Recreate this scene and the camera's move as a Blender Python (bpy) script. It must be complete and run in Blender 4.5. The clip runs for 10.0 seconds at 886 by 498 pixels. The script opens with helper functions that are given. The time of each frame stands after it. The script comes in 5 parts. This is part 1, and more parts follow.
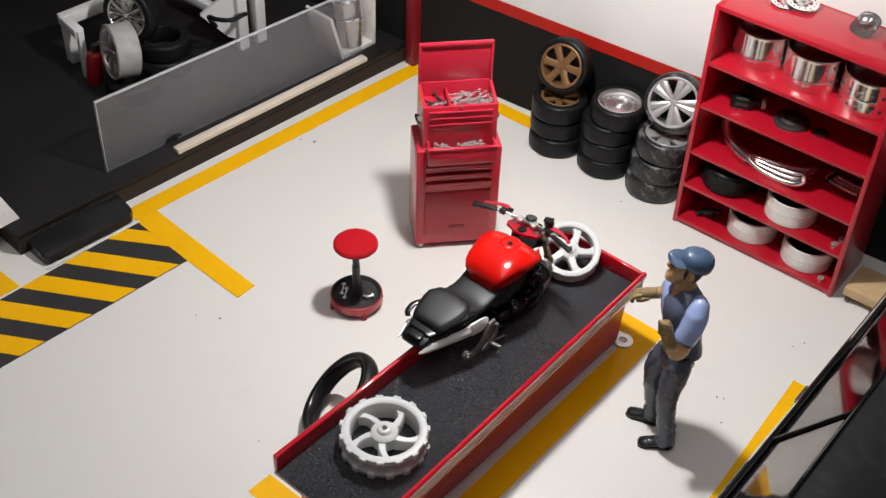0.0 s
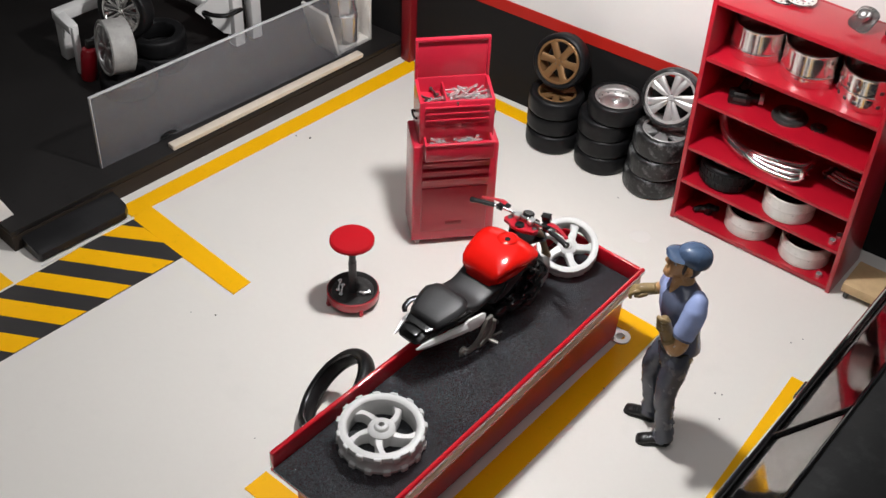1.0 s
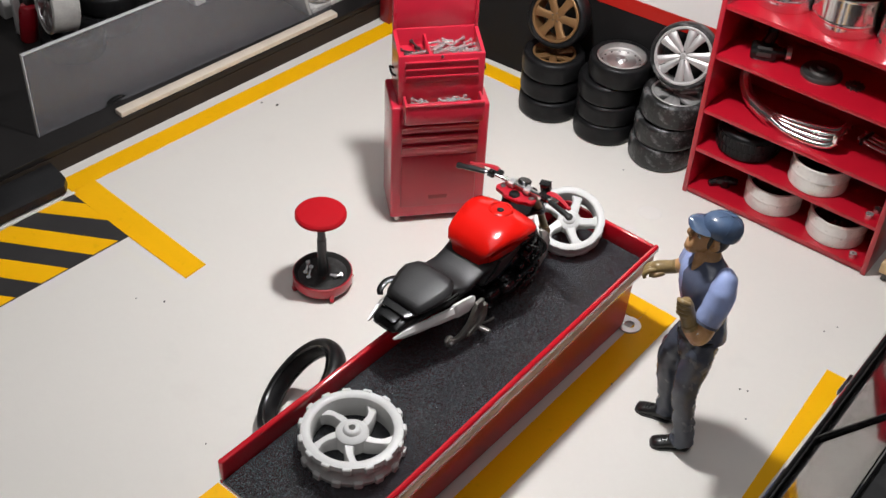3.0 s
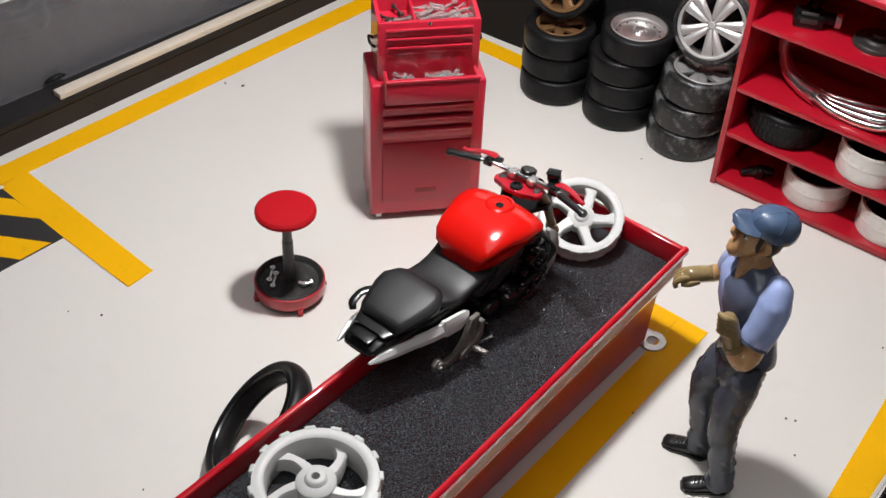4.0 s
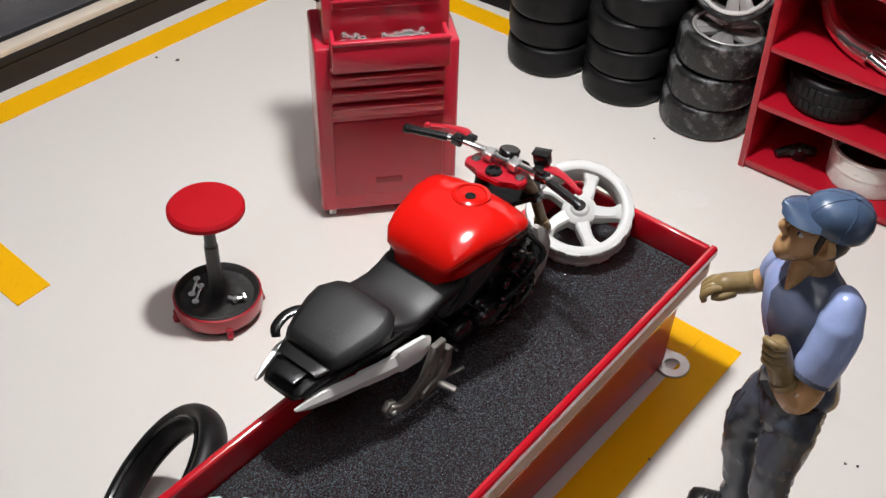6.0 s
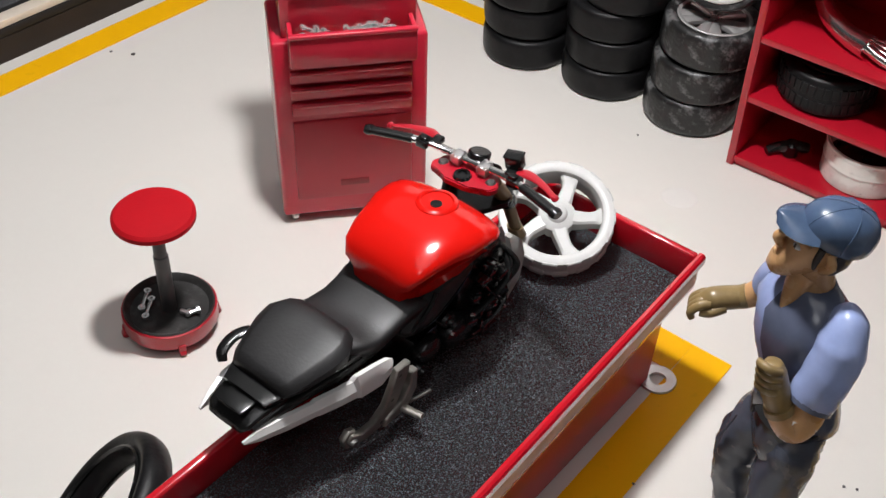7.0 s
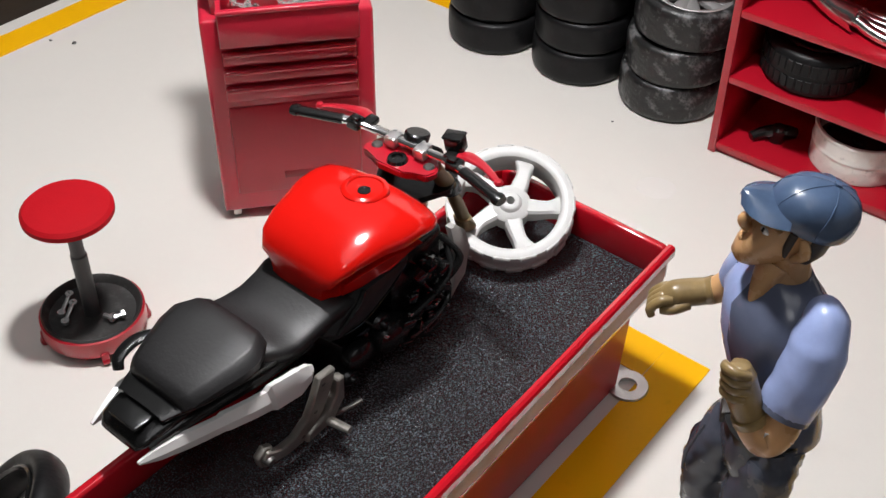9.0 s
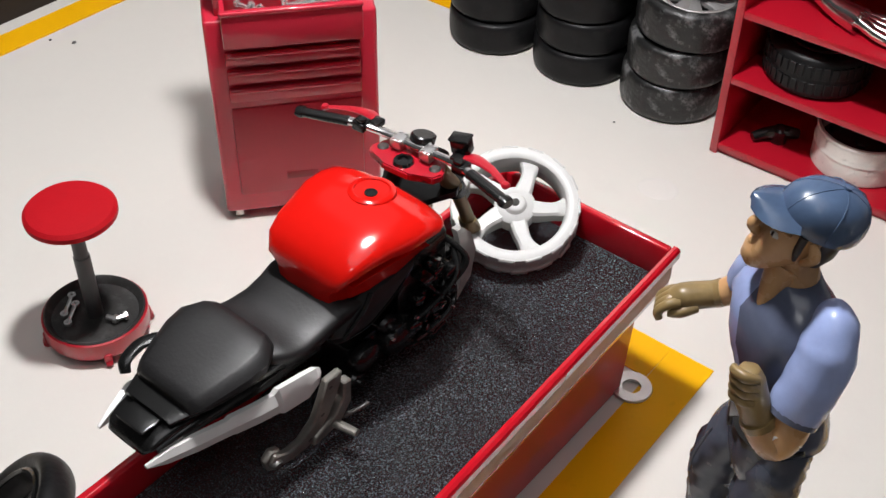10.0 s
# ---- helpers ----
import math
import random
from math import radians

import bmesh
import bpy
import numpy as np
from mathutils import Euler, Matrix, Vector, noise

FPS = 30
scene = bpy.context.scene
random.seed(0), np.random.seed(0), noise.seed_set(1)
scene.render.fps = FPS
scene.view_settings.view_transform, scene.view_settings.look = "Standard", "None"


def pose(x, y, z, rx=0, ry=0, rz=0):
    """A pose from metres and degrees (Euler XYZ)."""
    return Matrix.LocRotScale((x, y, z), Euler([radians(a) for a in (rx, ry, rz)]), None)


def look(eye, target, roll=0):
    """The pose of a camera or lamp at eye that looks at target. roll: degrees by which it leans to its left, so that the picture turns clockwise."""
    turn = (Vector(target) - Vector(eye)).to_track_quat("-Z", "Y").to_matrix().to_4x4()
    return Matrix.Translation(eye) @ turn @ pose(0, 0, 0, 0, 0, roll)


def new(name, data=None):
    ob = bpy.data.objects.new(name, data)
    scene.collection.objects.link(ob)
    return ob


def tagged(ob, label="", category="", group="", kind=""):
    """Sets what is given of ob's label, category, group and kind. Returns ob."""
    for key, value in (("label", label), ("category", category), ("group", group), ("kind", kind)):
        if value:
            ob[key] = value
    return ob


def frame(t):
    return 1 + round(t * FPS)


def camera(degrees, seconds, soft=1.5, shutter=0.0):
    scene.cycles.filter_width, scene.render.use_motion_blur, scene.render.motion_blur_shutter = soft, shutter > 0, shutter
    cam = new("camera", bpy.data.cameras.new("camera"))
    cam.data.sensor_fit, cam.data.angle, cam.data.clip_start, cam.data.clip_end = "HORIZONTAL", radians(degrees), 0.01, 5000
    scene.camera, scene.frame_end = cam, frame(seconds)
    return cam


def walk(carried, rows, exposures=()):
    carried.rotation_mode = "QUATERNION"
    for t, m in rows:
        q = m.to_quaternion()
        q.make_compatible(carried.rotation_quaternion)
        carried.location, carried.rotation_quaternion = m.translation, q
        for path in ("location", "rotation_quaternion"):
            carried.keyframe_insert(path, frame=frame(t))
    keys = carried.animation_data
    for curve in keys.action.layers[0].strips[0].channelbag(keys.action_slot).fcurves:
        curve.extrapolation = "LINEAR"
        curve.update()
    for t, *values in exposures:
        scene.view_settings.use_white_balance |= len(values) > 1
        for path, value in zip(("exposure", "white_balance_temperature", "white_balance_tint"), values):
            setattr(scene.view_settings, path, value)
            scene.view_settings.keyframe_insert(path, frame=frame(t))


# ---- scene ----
cam = camera(40.0, 10.0)
PATH = [
    (0, (0.16845, -0.35402, 0.36933), (0.04818, -0.20806, 0.20584), 2.54),
    (0.5, (0.16806, -0.35455, 0.36872), (0.04826, -0.2082, 0.20524), 2.63),
    (1, (0.16722, -0.35372, 0.36654), (0.0478, -0.20713, 0.20299), 2.7),
    (1.5, (0.16628, -0.3506, 0.36156), (0.04701, -0.20387, 0.19802), 2.76),
    (2, (0.15829, -0.33862, 0.34618), (0.03933, -0.19167, 0.1826), 2.8),
    (2.5, (0.15138, -0.33102, 0.33291), (0.0334, -0.18308, 0.16953), 3.05),
    (4, (0.10878, -0.2725, 0.27129), (-0.00815, -0.12443, 0.10727), 2.94),
    (4.5, (0.09576, -0.25059, 0.25139), (-0.02209, -0.10392, 0.08677), 2.53),
    (5, (0.09208, -0.2393, 0.24188), (-0.02701, -0.09334, 0.07752), 1.94),
    (5.5, (0.08622, -0.22779, 0.23046), (-0.03312, -0.08198, 0.06616), 1.6),
    (7, (0.07185, -0.20011, 0.21147), (-0.04343, -0.05346, 0.04503), 1.73),
    (7.5, (0.06953, -0.19124, 0.20533), (-0.04536, -0.04487, 0.03838), 1.52),
    (8, (0.07013, -0.18601, 0.20045), (-0.04615, -0.03999, 0.03415), 1.18),
    (8.5, (0.07005, -0.18023, 0.19536), (-0.04681, -0.03445, 0.02925), 0.87),
    (9, (0.07161, -0.17756, 0.19249), (-0.04606, -0.0316, 0.02712), 0.65),
    (9.5, (0.07143, -0.17744, 0.1922), (-0.04595, -0.03119, 0.02686), 0.66),
    (10, (0.06931, -0.17842, 0.19291), (-0.04703, -0.03181, 0.02716), 0.96),
]
walk(cam, [(t, look(eye, target, roll)) for t, eye, target, roll in PATH], ((0, 0.0), (5.5, -0.02), (7.0, -0.02), (10, 0.02)))

# ---- world and lamps ----
world = bpy.data.worlds.new("world")
scene.world = world
world.use_nodes = True
world.node_tree.nodes["Background"].inputs[0].default_value = (1.0, 0.98, 0.96, 1)
world.node_tree.nodes["Background"].inputs[1].default_value = 0.035

MM = 0.001


def lamp(name, kind, place, target, power, size, colour):
    data = bpy.data.lights.new(name, kind)
    data.energy, data.color = power, colour
    if kind == "AREA":
        data.shape, data.size = "DISK", size
    else:
        data.shadow_soft_size = size
    ob = new(name, data)
    ob.matrix_world = look([v * MM for v in place], [v * MM for v in target])
    return ob


# a desk lamp over the lift, a small lamp far behind the camera, and two added broad fills
lamp("desk_lamp_light", "POINT", (-60, -42, 258), (-60, -42, 0), 2.65, 0.010, (0.98, 0.965, 0.975))
lamp("room_lamp_light", "AREA", (350, -960, 1350), (-60, -60, 0), 1.1, 0.10, (0.98, 0.97, 0.99))
# soft overhead fill added in place of the room's ambient light
lamp("ceiling_light", "AREA", (60, -350, 1550), (-60, -40, 0), 4.1, 1.0, (0.975, 0.97, 1.0))
# broad lamp added behind the back wall to give the mat a sheen
lamp("window_light", "AREA", (-850, 880, 1450), (-30, -90, 30), 1.0, 1.2, (0.96, 0.97, 1.0))

# ---- materials ----


def shade(name, col, rough=0.5, metal=0.0, vary=0.12, scale=60.0, grain=900.0, bump=0.0, coat=0.0, dirt=0.0, spread=0.06, per_piece=0.0, depth=0.0004, spec=0.5, wear=0.0):
    """A surface with variation at two scales: patches and grain; dirt: sparse darker marks."""
    m = bpy.data.materials.new(name)
    m.use_nodes = True
    nt = m.node_tree
    b = nt.nodes["Principled BSDF"]
    co = nt.nodes.new("ShaderNodeTexCoord")
    big = nt.nodes.new("ShaderNodeTexNoise")
    big.inputs["Scale"].default_value, big.inputs["Detail"].default_value = scale, 6
    fine = nt.nodes.new("ShaderNodeTexNoise")
    fine.inputs["Scale"].default_value, fine.inputs["Detail"].default_value = grain, 3
    nt.links.new(co.outputs["Object"], big.inputs["Vector"])
    nt.links.new(co.outputs["Object"], fine.inputs["Vector"])
    mix = nt.nodes.new("ShaderNodeMix")
    mix.data_type = "RGBA"
    mix.inputs[6].default_value = (*[c * (1 - vary) for c in col], 1)
    mix.inputs[7].default_value = (*[min(1, c * (1 + vary)) for c in col], 1)
    add = nt.nodes.new("ShaderNodeMath")
    add.operation, add.inputs[1].default_value = "MULTIPLY_ADD", 0.35
    nt.links.new(fine.outputs["Fac"], add.inputs[0])
    half = nt.nodes.new("ShaderNodeMath")
    half.operation, half.inputs[1].default_value, half.inputs[2].default_value = "MULTIPLY_ADD", 1.3, -0.32
    nt.links.new(big.outputs["Fac"], half.inputs[0])
    nt.links.new(half.outputs[0], add.inputs[2])
    nt.links.new(add.outputs[0], mix.inputs[0])
    out = mix.outputs[2]
    if dirt:
        spots = nt.nodes.new("ShaderNodeTexNoise")
        spots.inputs["Scale"].default_value, spots.inputs["Detail"].default_value = scale * 5, 8
        nt.links.new(co.outputs["Object"], spots.inputs["Vector"])
        ramp = nt.nodes.new("ShaderNodeMapRange")
        ramp.inputs["From Min"].default_value, ramp.inputs["From Max"].default_value = 0.62, 0.72
        ramp.inputs["To Max"].default_value = dirt
        nt.links.new(spots.outputs["Fac"], ramp.inputs["Value"])
        mud = nt.nodes.new("ShaderNodeMix")
        mud.data_type = "RGBA"
        mud.inputs[7].default_value = (*[c * 0.35 for c in col], 1)
        nt.links.new(ramp.outputs[0], mud.inputs[0])
        nt.links.new(out, mud.inputs[6])
        out = mud.outputs[2]
    if wear:
        scuff = nt.nodes.new("ShaderNodeTexNoise")
        scuff.inputs["Scale"].default_value, scuff.inputs["Detail"].default_value, scuff.inputs["Roughness"].default_value = scale * 1.7, 10, 0.7
        nt.links.new(co.outputs["Object"], scuff.inputs["Vector"])
        lim = nt.nodes.new("ShaderNodeMapRange")
        lim.inputs["From Min"].default_value, lim.inputs["From Max"].default_value = 0.52, 0.62
        lim.inputs["To Max"].default_value = wear
        nt.links.new(scuff.outputs["Fac"], lim.inputs["Value"])
        pale = nt.nodes.new("ShaderNodeMix")
        pale.data_type = "RGBA"
        pale.inputs[7].default_value = (*[min(0.8, c * 2 + 0.16) for c in col], 1)
        nt.links.new(lim.outputs[0], pale.inputs[0])
        nt.links.new(out, pale.inputs[6])
        out = pale.outputs[2]
    if per_piece:
        info = nt.nodes.new("ShaderNodeObjectInfo")
        hsv = nt.nodes.new("ShaderNodeHueSaturation")
        rng = nt.nodes.new("ShaderNodeMapRange")
        rng.inputs["To Min"].default_value, rng.inputs["To Max"].default_value = 1 - per_piece, 1 + per_piece
        nt.links.new(info.outputs["Random"], rng.inputs["Value"])
        nt.links.new(rng.outputs[0], hsv.inputs["Value"])
        nt.links.new(out, hsv.inputs["Color"])
        out = hsv.outputs[0]
    nt.links.new(out, b.inputs["Base Color"])
    rr = nt.nodes.new("ShaderNodeMapRange")
    rr.inputs["To Min"].default_value, rr.inputs["To Max"].default_value = max(0.02, rough - spread), min(1, rough + spread)
    nt.links.new(big.outputs["Fac"], rr.inputs["Value"])
    nt.links.new(rr.outputs[0], b.inputs["Roughness"])
    b.inputs["Metallic"].default_value = metal
    b.inputs["Specular IOR Level"].default_value = spec
    b.inputs["Coat Weight"].default_value = coat
    b.inputs["Coat Roughness"].default_value = 0.05
    if bump:
        bp = nt.nodes.new("ShaderNodeBump")
        bp.inputs["Strength"].default_value, bp.inputs["Distance"].default_value = bump, depth
        nt.links.new(fine.outputs["Fac"], bp.inputs["Height"])
        nt.links.new(bp.outputs[0], b.inputs["Normal"])
    return m


FLOOR = shade("painted_floor", (0.72, 0.69, 0.64), 0.38, vary=0.035, scale=9, grain=300, bump=0.03, dirt=0.04)
TAPE = shade("yellow_tape", (0.90, 0.46, 0.002), 0.45, vary=0.06, scale=50, grain=900, bump=0.05, dirt=0.12, spec=0.2)
BLACKTAPE = shade("black_tape", (0.028, 0.026, 0.026), 0.5, vary=0.2, scale=70, grain=1500, bump=0.08)
WALLBLACK = shade("black_wall_paint", (0.008, 0.0075, 0.0075), 0.7, vary=0.25, scale=30, bump=0.1, spec=0.25)
WALLWHITE = shade("white_wall_paint", (0.74, 0.72, 0.69), 0.6, vary=0.04, scale=20, bump=0.05)
WALLRED = shade("red_wall_stripe", (0.44, 0.016, 0.010), 0.5, vary=0.1, spec=0.2)
PLATFORM = shade("black_platform", (0.014, 0.0125, 0.012), 0.5, vary=0.3, scale=40, bump=0.1, dirt=0.4, spec=0.3)
RAMPBLACK = shade("glossy_black_ramp", (0.010, 0.0095, 0.010), 0.3, vary=0.4, scale=50, grain=500, bump=0.15, dirt=0.4)
PLYSIDE = shade("stained_board_edge", (0.026, 0.019, 0.014), 0.7, vary=0.3, scale=90, bump=0.2, spec=0.3)
WOOD = shade("plywood", (0.52, 0.36, 0.19), 0.6, vary=0.2, scale=120, grain=700, bump=0.2)
PALEWOOD = shade("pale_wood_strip", (0.66, 0.58, 0.48), 0.6, vary=0.12, scale=120, bump=0.15)
REDPAINT = shade("red_enamel", (0.40, 0.006, 0.018), 0.3, vary=0.08, scale=90, grain=1800, bump=0.02, coat=0.3)
CHESTRED = shade("red_plastic", (0.50, 0.017, 0.040), 0.3, vary=0.07, scale=90, grain=1500, bump=0.06, coat=0.55, spec=0.3)
CHESTDARK = shade("dark_red_plastic", (0.42, 0.018, 0.034), 0.34, vary=0.08, scale=90, grain=1800, bump=0.05)
LIFTRED = shade("lift_red_lacquer", (0.50, 0.006, 0.016), 0.14, vary=0.08, scale=90, coat=1.0, spread=0.03)
PALEEDGE = shade("pale_peach_edge", (0.50, 0.27, 0.17), 0.55, vary=0.12, scale=60, grain=700, bump=0.1)
SEATRED = shade("matt_red_seat", (0.42, 0.006, 0.012), 0.6, vary=0.1, scale=90, grain=2500, bump=0.15, spec=0.12)
TANKRED = shade("glossy_red_lacquer", (0.60, 0.006, 0.003), 0.6, vary=0.03, scale=60, coat=0.9, spread=0.03, spec=0.02)
TANKRED.node_tree.nodes["Principled BSDF"].inputs["Coat Roughness"].default_value = 0.14
BLACKPLASTIC = shade("black_plastic", (0.007, 0.007, 0.007), 0.24, vary=0.3, scale=150, grain=700, bump=0.12)
TRAYBLACK = shade("dusty_black_tray", (0.022, 0.021, 0.020), 0.6, vary=0.5, scale=160, grain=600, bump=0.3, wear=0.12)
BLACKGLOSS = shade("glossy_black_paint", (0.006, 0.006, 0.006), 0.12, vary=0.3, scale=200, coat=0.6, spread=0.05)
SEATBLACK = shade("black_seat_vinyl", (0.009, 0.0085, 0.009), 0.46, vary=0.3, scale=110, grain=1500, bump=0.12, wear=0.03)
RUBBER = shade("tyre_rubber", (0.007, 0.007, 0.0075), 0.42, vary=0.3, scale=120, grain=700, bump=0.2, spec=0.22, wear=0.02)
DUSTYRUBBER = shade("dusty_tyre_rubber", (0.012, 0.012, 0.012), 0.36, vary=0.5, scale=90, grain=500, bump=0.8, wear=0.7, spec=0.5)
MATRUBBER = shade("grained_rubber_mat", (0.014, 0.0145, 0.0165), 0.24, vary=0.5, scale=300, grain=2300, spec=0.9)
nt = MATRUBBER.node_tree  # raised grain: close-set small domes of uneven height
cells = nt.nodes.new("ShaderNodeTexVoronoi")
cells.inputs["Scale"].default_value = 2900
nt.links.new(nt.nodes["Texture Coordinate"].outputs["Object"], cells.inputs["Vector"])
square = nt.nodes.new("ShaderNodeMath")
square.operation = "MULTIPLY"
nt.links.new(cells.outputs["Distance"], square.inputs[0])
nt.links.new(cells.outputs["Distance"], square.inputs[1])
uneven = nt.nodes.new("ShaderNodeMath")
uneven.operation, uneven.inputs[1].default_value = "MULTIPLY_ADD", -1.0
nt.links.new(square.outputs[0], uneven.inputs[0])
nt.links.new(nt.nodes["Noise Texture.001"].outputs["Fac"], uneven.inputs[2])
bp = nt.nodes.new("ShaderNodeBump")
bp.inputs["Strength"].default_value, bp.inputs["Distance"].default_value = 1.0, 0.0004
nt.links.new(uneven.outputs[0], bp.inputs["Height"])
nt.links.new(bp.outputs[0], nt.nodes["Principled BSDF"].inputs["Normal"])
paled = nt.nodes.new("ShaderNodeMapRange")  # lamp glints on the dome tops, painted as paler rubber
paled.inputs["From Min"].default_value, paled.inputs["From Max"].default_value = 0.24, 0.72
nt.links.new(uneven.outputs[0], paled.inputs["Value"])
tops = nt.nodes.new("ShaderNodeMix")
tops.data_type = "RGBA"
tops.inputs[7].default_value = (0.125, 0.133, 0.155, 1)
nt.links.new(paled.outputs[0], tops.inputs[0])
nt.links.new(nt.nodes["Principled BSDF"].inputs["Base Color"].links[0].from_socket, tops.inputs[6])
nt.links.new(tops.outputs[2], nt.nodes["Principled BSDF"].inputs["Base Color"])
WHITEPLASTIC = shade("white_plastic", (0.74, 0.73, 0.71), 0.35, vary=0.05, scale=110, bump=0.03, dirt=0.06)
WHEELWHITE = shade("white_primer", (0.54, 0.535, 0.52), 0.4, vary=0.06, scale=110, bump=0.06, dirt=0.12)
GREYWHITE = shade("worn_white_paint", (0.70, 0.675, 0.63), 0.2, vary=0.16, scale=90, grain=260, bump=0.5, depth=0.0012, dirt=0.5, coat=0.6)
DUSTYWHITE = shade("dusty_white_paint", (0.36, 0.35, 0.33), 0.6, vary=0.25, scale=200, bump=0.2, dirt=0.3)
DARKRED = shade("dark_red_post_paint", (0.22, 0.006, 0.012), 0.4, vary=0.1, scale=60, bump=0.03)
TOOLSILVER = shade("bright_tool_steel", (0.72, 0.71, 0.70), 0.22, 0.75, vary=0.1, scale=300)
CHROME = shade("chrome", (0.86, 0.85, 0.84), 0.17, 1.0, vary=0.06, scale=150, spread=0.05)
ALU = shade("cast_aluminium", (0.72, 0.71, 0.70), 0.36, 1.0, vary=0.10, scale=150, bump=0.1)
SILVER = shade("silver_wheel_paint", (0.52, 0.51, 0.50), 0.36, 0.6, vary=0.08, scale=150, dirt=0.15)
DARKMETAL = shade("dark_grey_metal", (0.11, 0.105, 0.10), 0.42, 0.8, vary=0.2, scale=150, bump=0.1)
GOLD = shade("bronze_wheel_paint", (0.25, 0.135, 0.055), 0.45, 0.5, vary=0.15, scale=150)
FORKGOLD = shade("brown_gold_fork", (0.24, 0.165, 0.075), 0.4, 0.3, vary=0.2, scale=150)
POSTGREY = shade("dark_grey_post", (0.05, 0.05, 0.052), 0.45, vary=0.2, scale=120)
CARBLACK = shade("black_car_lacquer", (0.008, 0.008, 0.009), 0.12, vary=0.2, scale=60, coat=1.0, spread=0.03)
CARROOF = shade("satin_black_roof", (0.012, 0.012, 0.012), 0.55, vary=0.3, scale=60, bump=0.05, spec=0.08, dirt=0.0, wear=0.03)
SKIN = shade("painted_skin", (0.52, 0.30, 0.14), 0.28, vary=0.2, scale=200)
GLOVE = shade("tan_glove", (0.24, 0.165, 0.07), 0.3, vary=0.3, scale=250, bump=0.1)
SHIRT = shade("light_blue_shirt", (0.30, 0.37, 0.62), 0.2, vary=0.12, scale=180, bump=0.05)
VEST = shade("slate_vest", (0.095, 0.11, 0.165), 0.24, vary=0.2, scale=160, bump=0.05)
TROUSERS = shade("charcoal_trousers", (0.072, 0.082, 0.108), 0.26, vary=0.16, scale=160, bump=0.1, wear=0.03)
CAPBLUE = shade("steel_blue_cap", (0.060, 0.095, 0.165), 0.24, vary=0.3, scale=160, bump=0.05)
SHOE = shade("black_shoe", (0.012, 0.012, 0.012), 0.3, vary=0.2, scale=200)
HAIR = shade("dark_brown_paint", (0.02, 0.014, 0.01), 0.5)


# the room's reflection on the clear sheet is painted as a thin grey haze
ACRYLIC = shade("reflection_haze_acrylic", (0.34, 0.34, 0.36), 0.06, vary=0.25, scale=14, grain=300)
ACRYLIC.node_tree.nodes["Principled BSDF"].inputs["Alpha"].default_value = 0.2
GLUE = shade("dried_clear_glue", (0.73, 0.70, 0.66), 0.3, vary=0.03, scale=60)
# light caught by the sheet's cut edges is put in as a paler tone
SHEETEDGE = shade("lit_sheet_edge", (0.62, 0.62, 0.63), 0.2, vary=0.15, scale=60)
SHEETEDGE.node_tree.nodes["Principled BSDF"].inputs["Alpha"].default_value = 0.75
BRACKETGREY = shade("grey_cast_bracket", (0.25, 0.235, 0.21), 0.34, 0.6, vary=0.4, scale=150, bump=0.2)
CARGLASS = shade("mirror_tinted_glass", (0.60, 0.585, 0.58), 0.05, 1.0, vary=0.08, scale=20, spread=0.02)

# ---- mesh tools (all in millimetres) ----


def part(name, bm, mats, parent=None, label="", smooth=35, kind=""):
    """Links a bmesh, given in millimetres, as one mesh object."""
    bmesh.ops.recalc_face_normals(bm, faces=bm.faces)
    bm.transform(Matrix.Diagonal((MM, MM, MM, 1)))
    me = bpy.data.meshes.new(name)
    bm.to_mesh(me)
    bm.free()
    for m in mats if isinstance(mats, (list, tuple)) else [mats]:
        me.materials.append(m)
    if smooth:
        me.polygons.foreach_set("use_smooth", [True] * len(me.polygons))
        me.set_sharp_from_angle(angle=radians(smooth))
    ob = new(name, me)
    if parent is not None:
        ob.parent = parent
    return tagged(ob, label=label, kind=kind)


def place(x, y, z, rx=0, ry=0, rz=0):
    return pose(x * MM, y * MM, z * MM, rx, ry, rz)


def thing(name, at, label, category, group="", kind=""):
    """An Empty at the base of a thing; at: x, y, z in millimetres and turns in degrees."""
    ob = new(name)
    ob.empty_display_size = 0.005
    ob.matrix_basis = place(*at)
    return tagged(ob, label, category, group, kind)


def box(bm, x0, x1, y0, y1, z0, z1, bevel=0.0, m=None, mat=0, seg=2):
    r = bmesh.ops.create_cube(bm, size=1.0)
    vs = r["verts"]
    bmesh.ops.transform(bm, verts=vs, matrix=Matrix.Translation(((x0 + x1) / 2, (y0 + y1) / 2, (z0 + z1) / 2)) @ Matrix.Diagonal((abs(x1 - x0), abs(y1 - y0), abs(z1 - z0), 1)))
    fs = {f for v in vs for f in v.link_faces}
    for f in fs:
        f.material_index = mat
    if bevel:
        es = {e for v in vs for e in v.link_edges}
        g = bmesh.ops.bevel(bm, geom=list(es), offset=bevel, segments=seg, affect="EDGES", profile=0.5)
        for f in g["faces"]:
            f.material_index = mat
        vs = {v for f in g["faces"] for v in f.verts} | {v for v in vs if v.is_valid}
    if m is not None:
        bmesh.ops.transform(bm, verts=list(vs), matrix=m)
    return bm


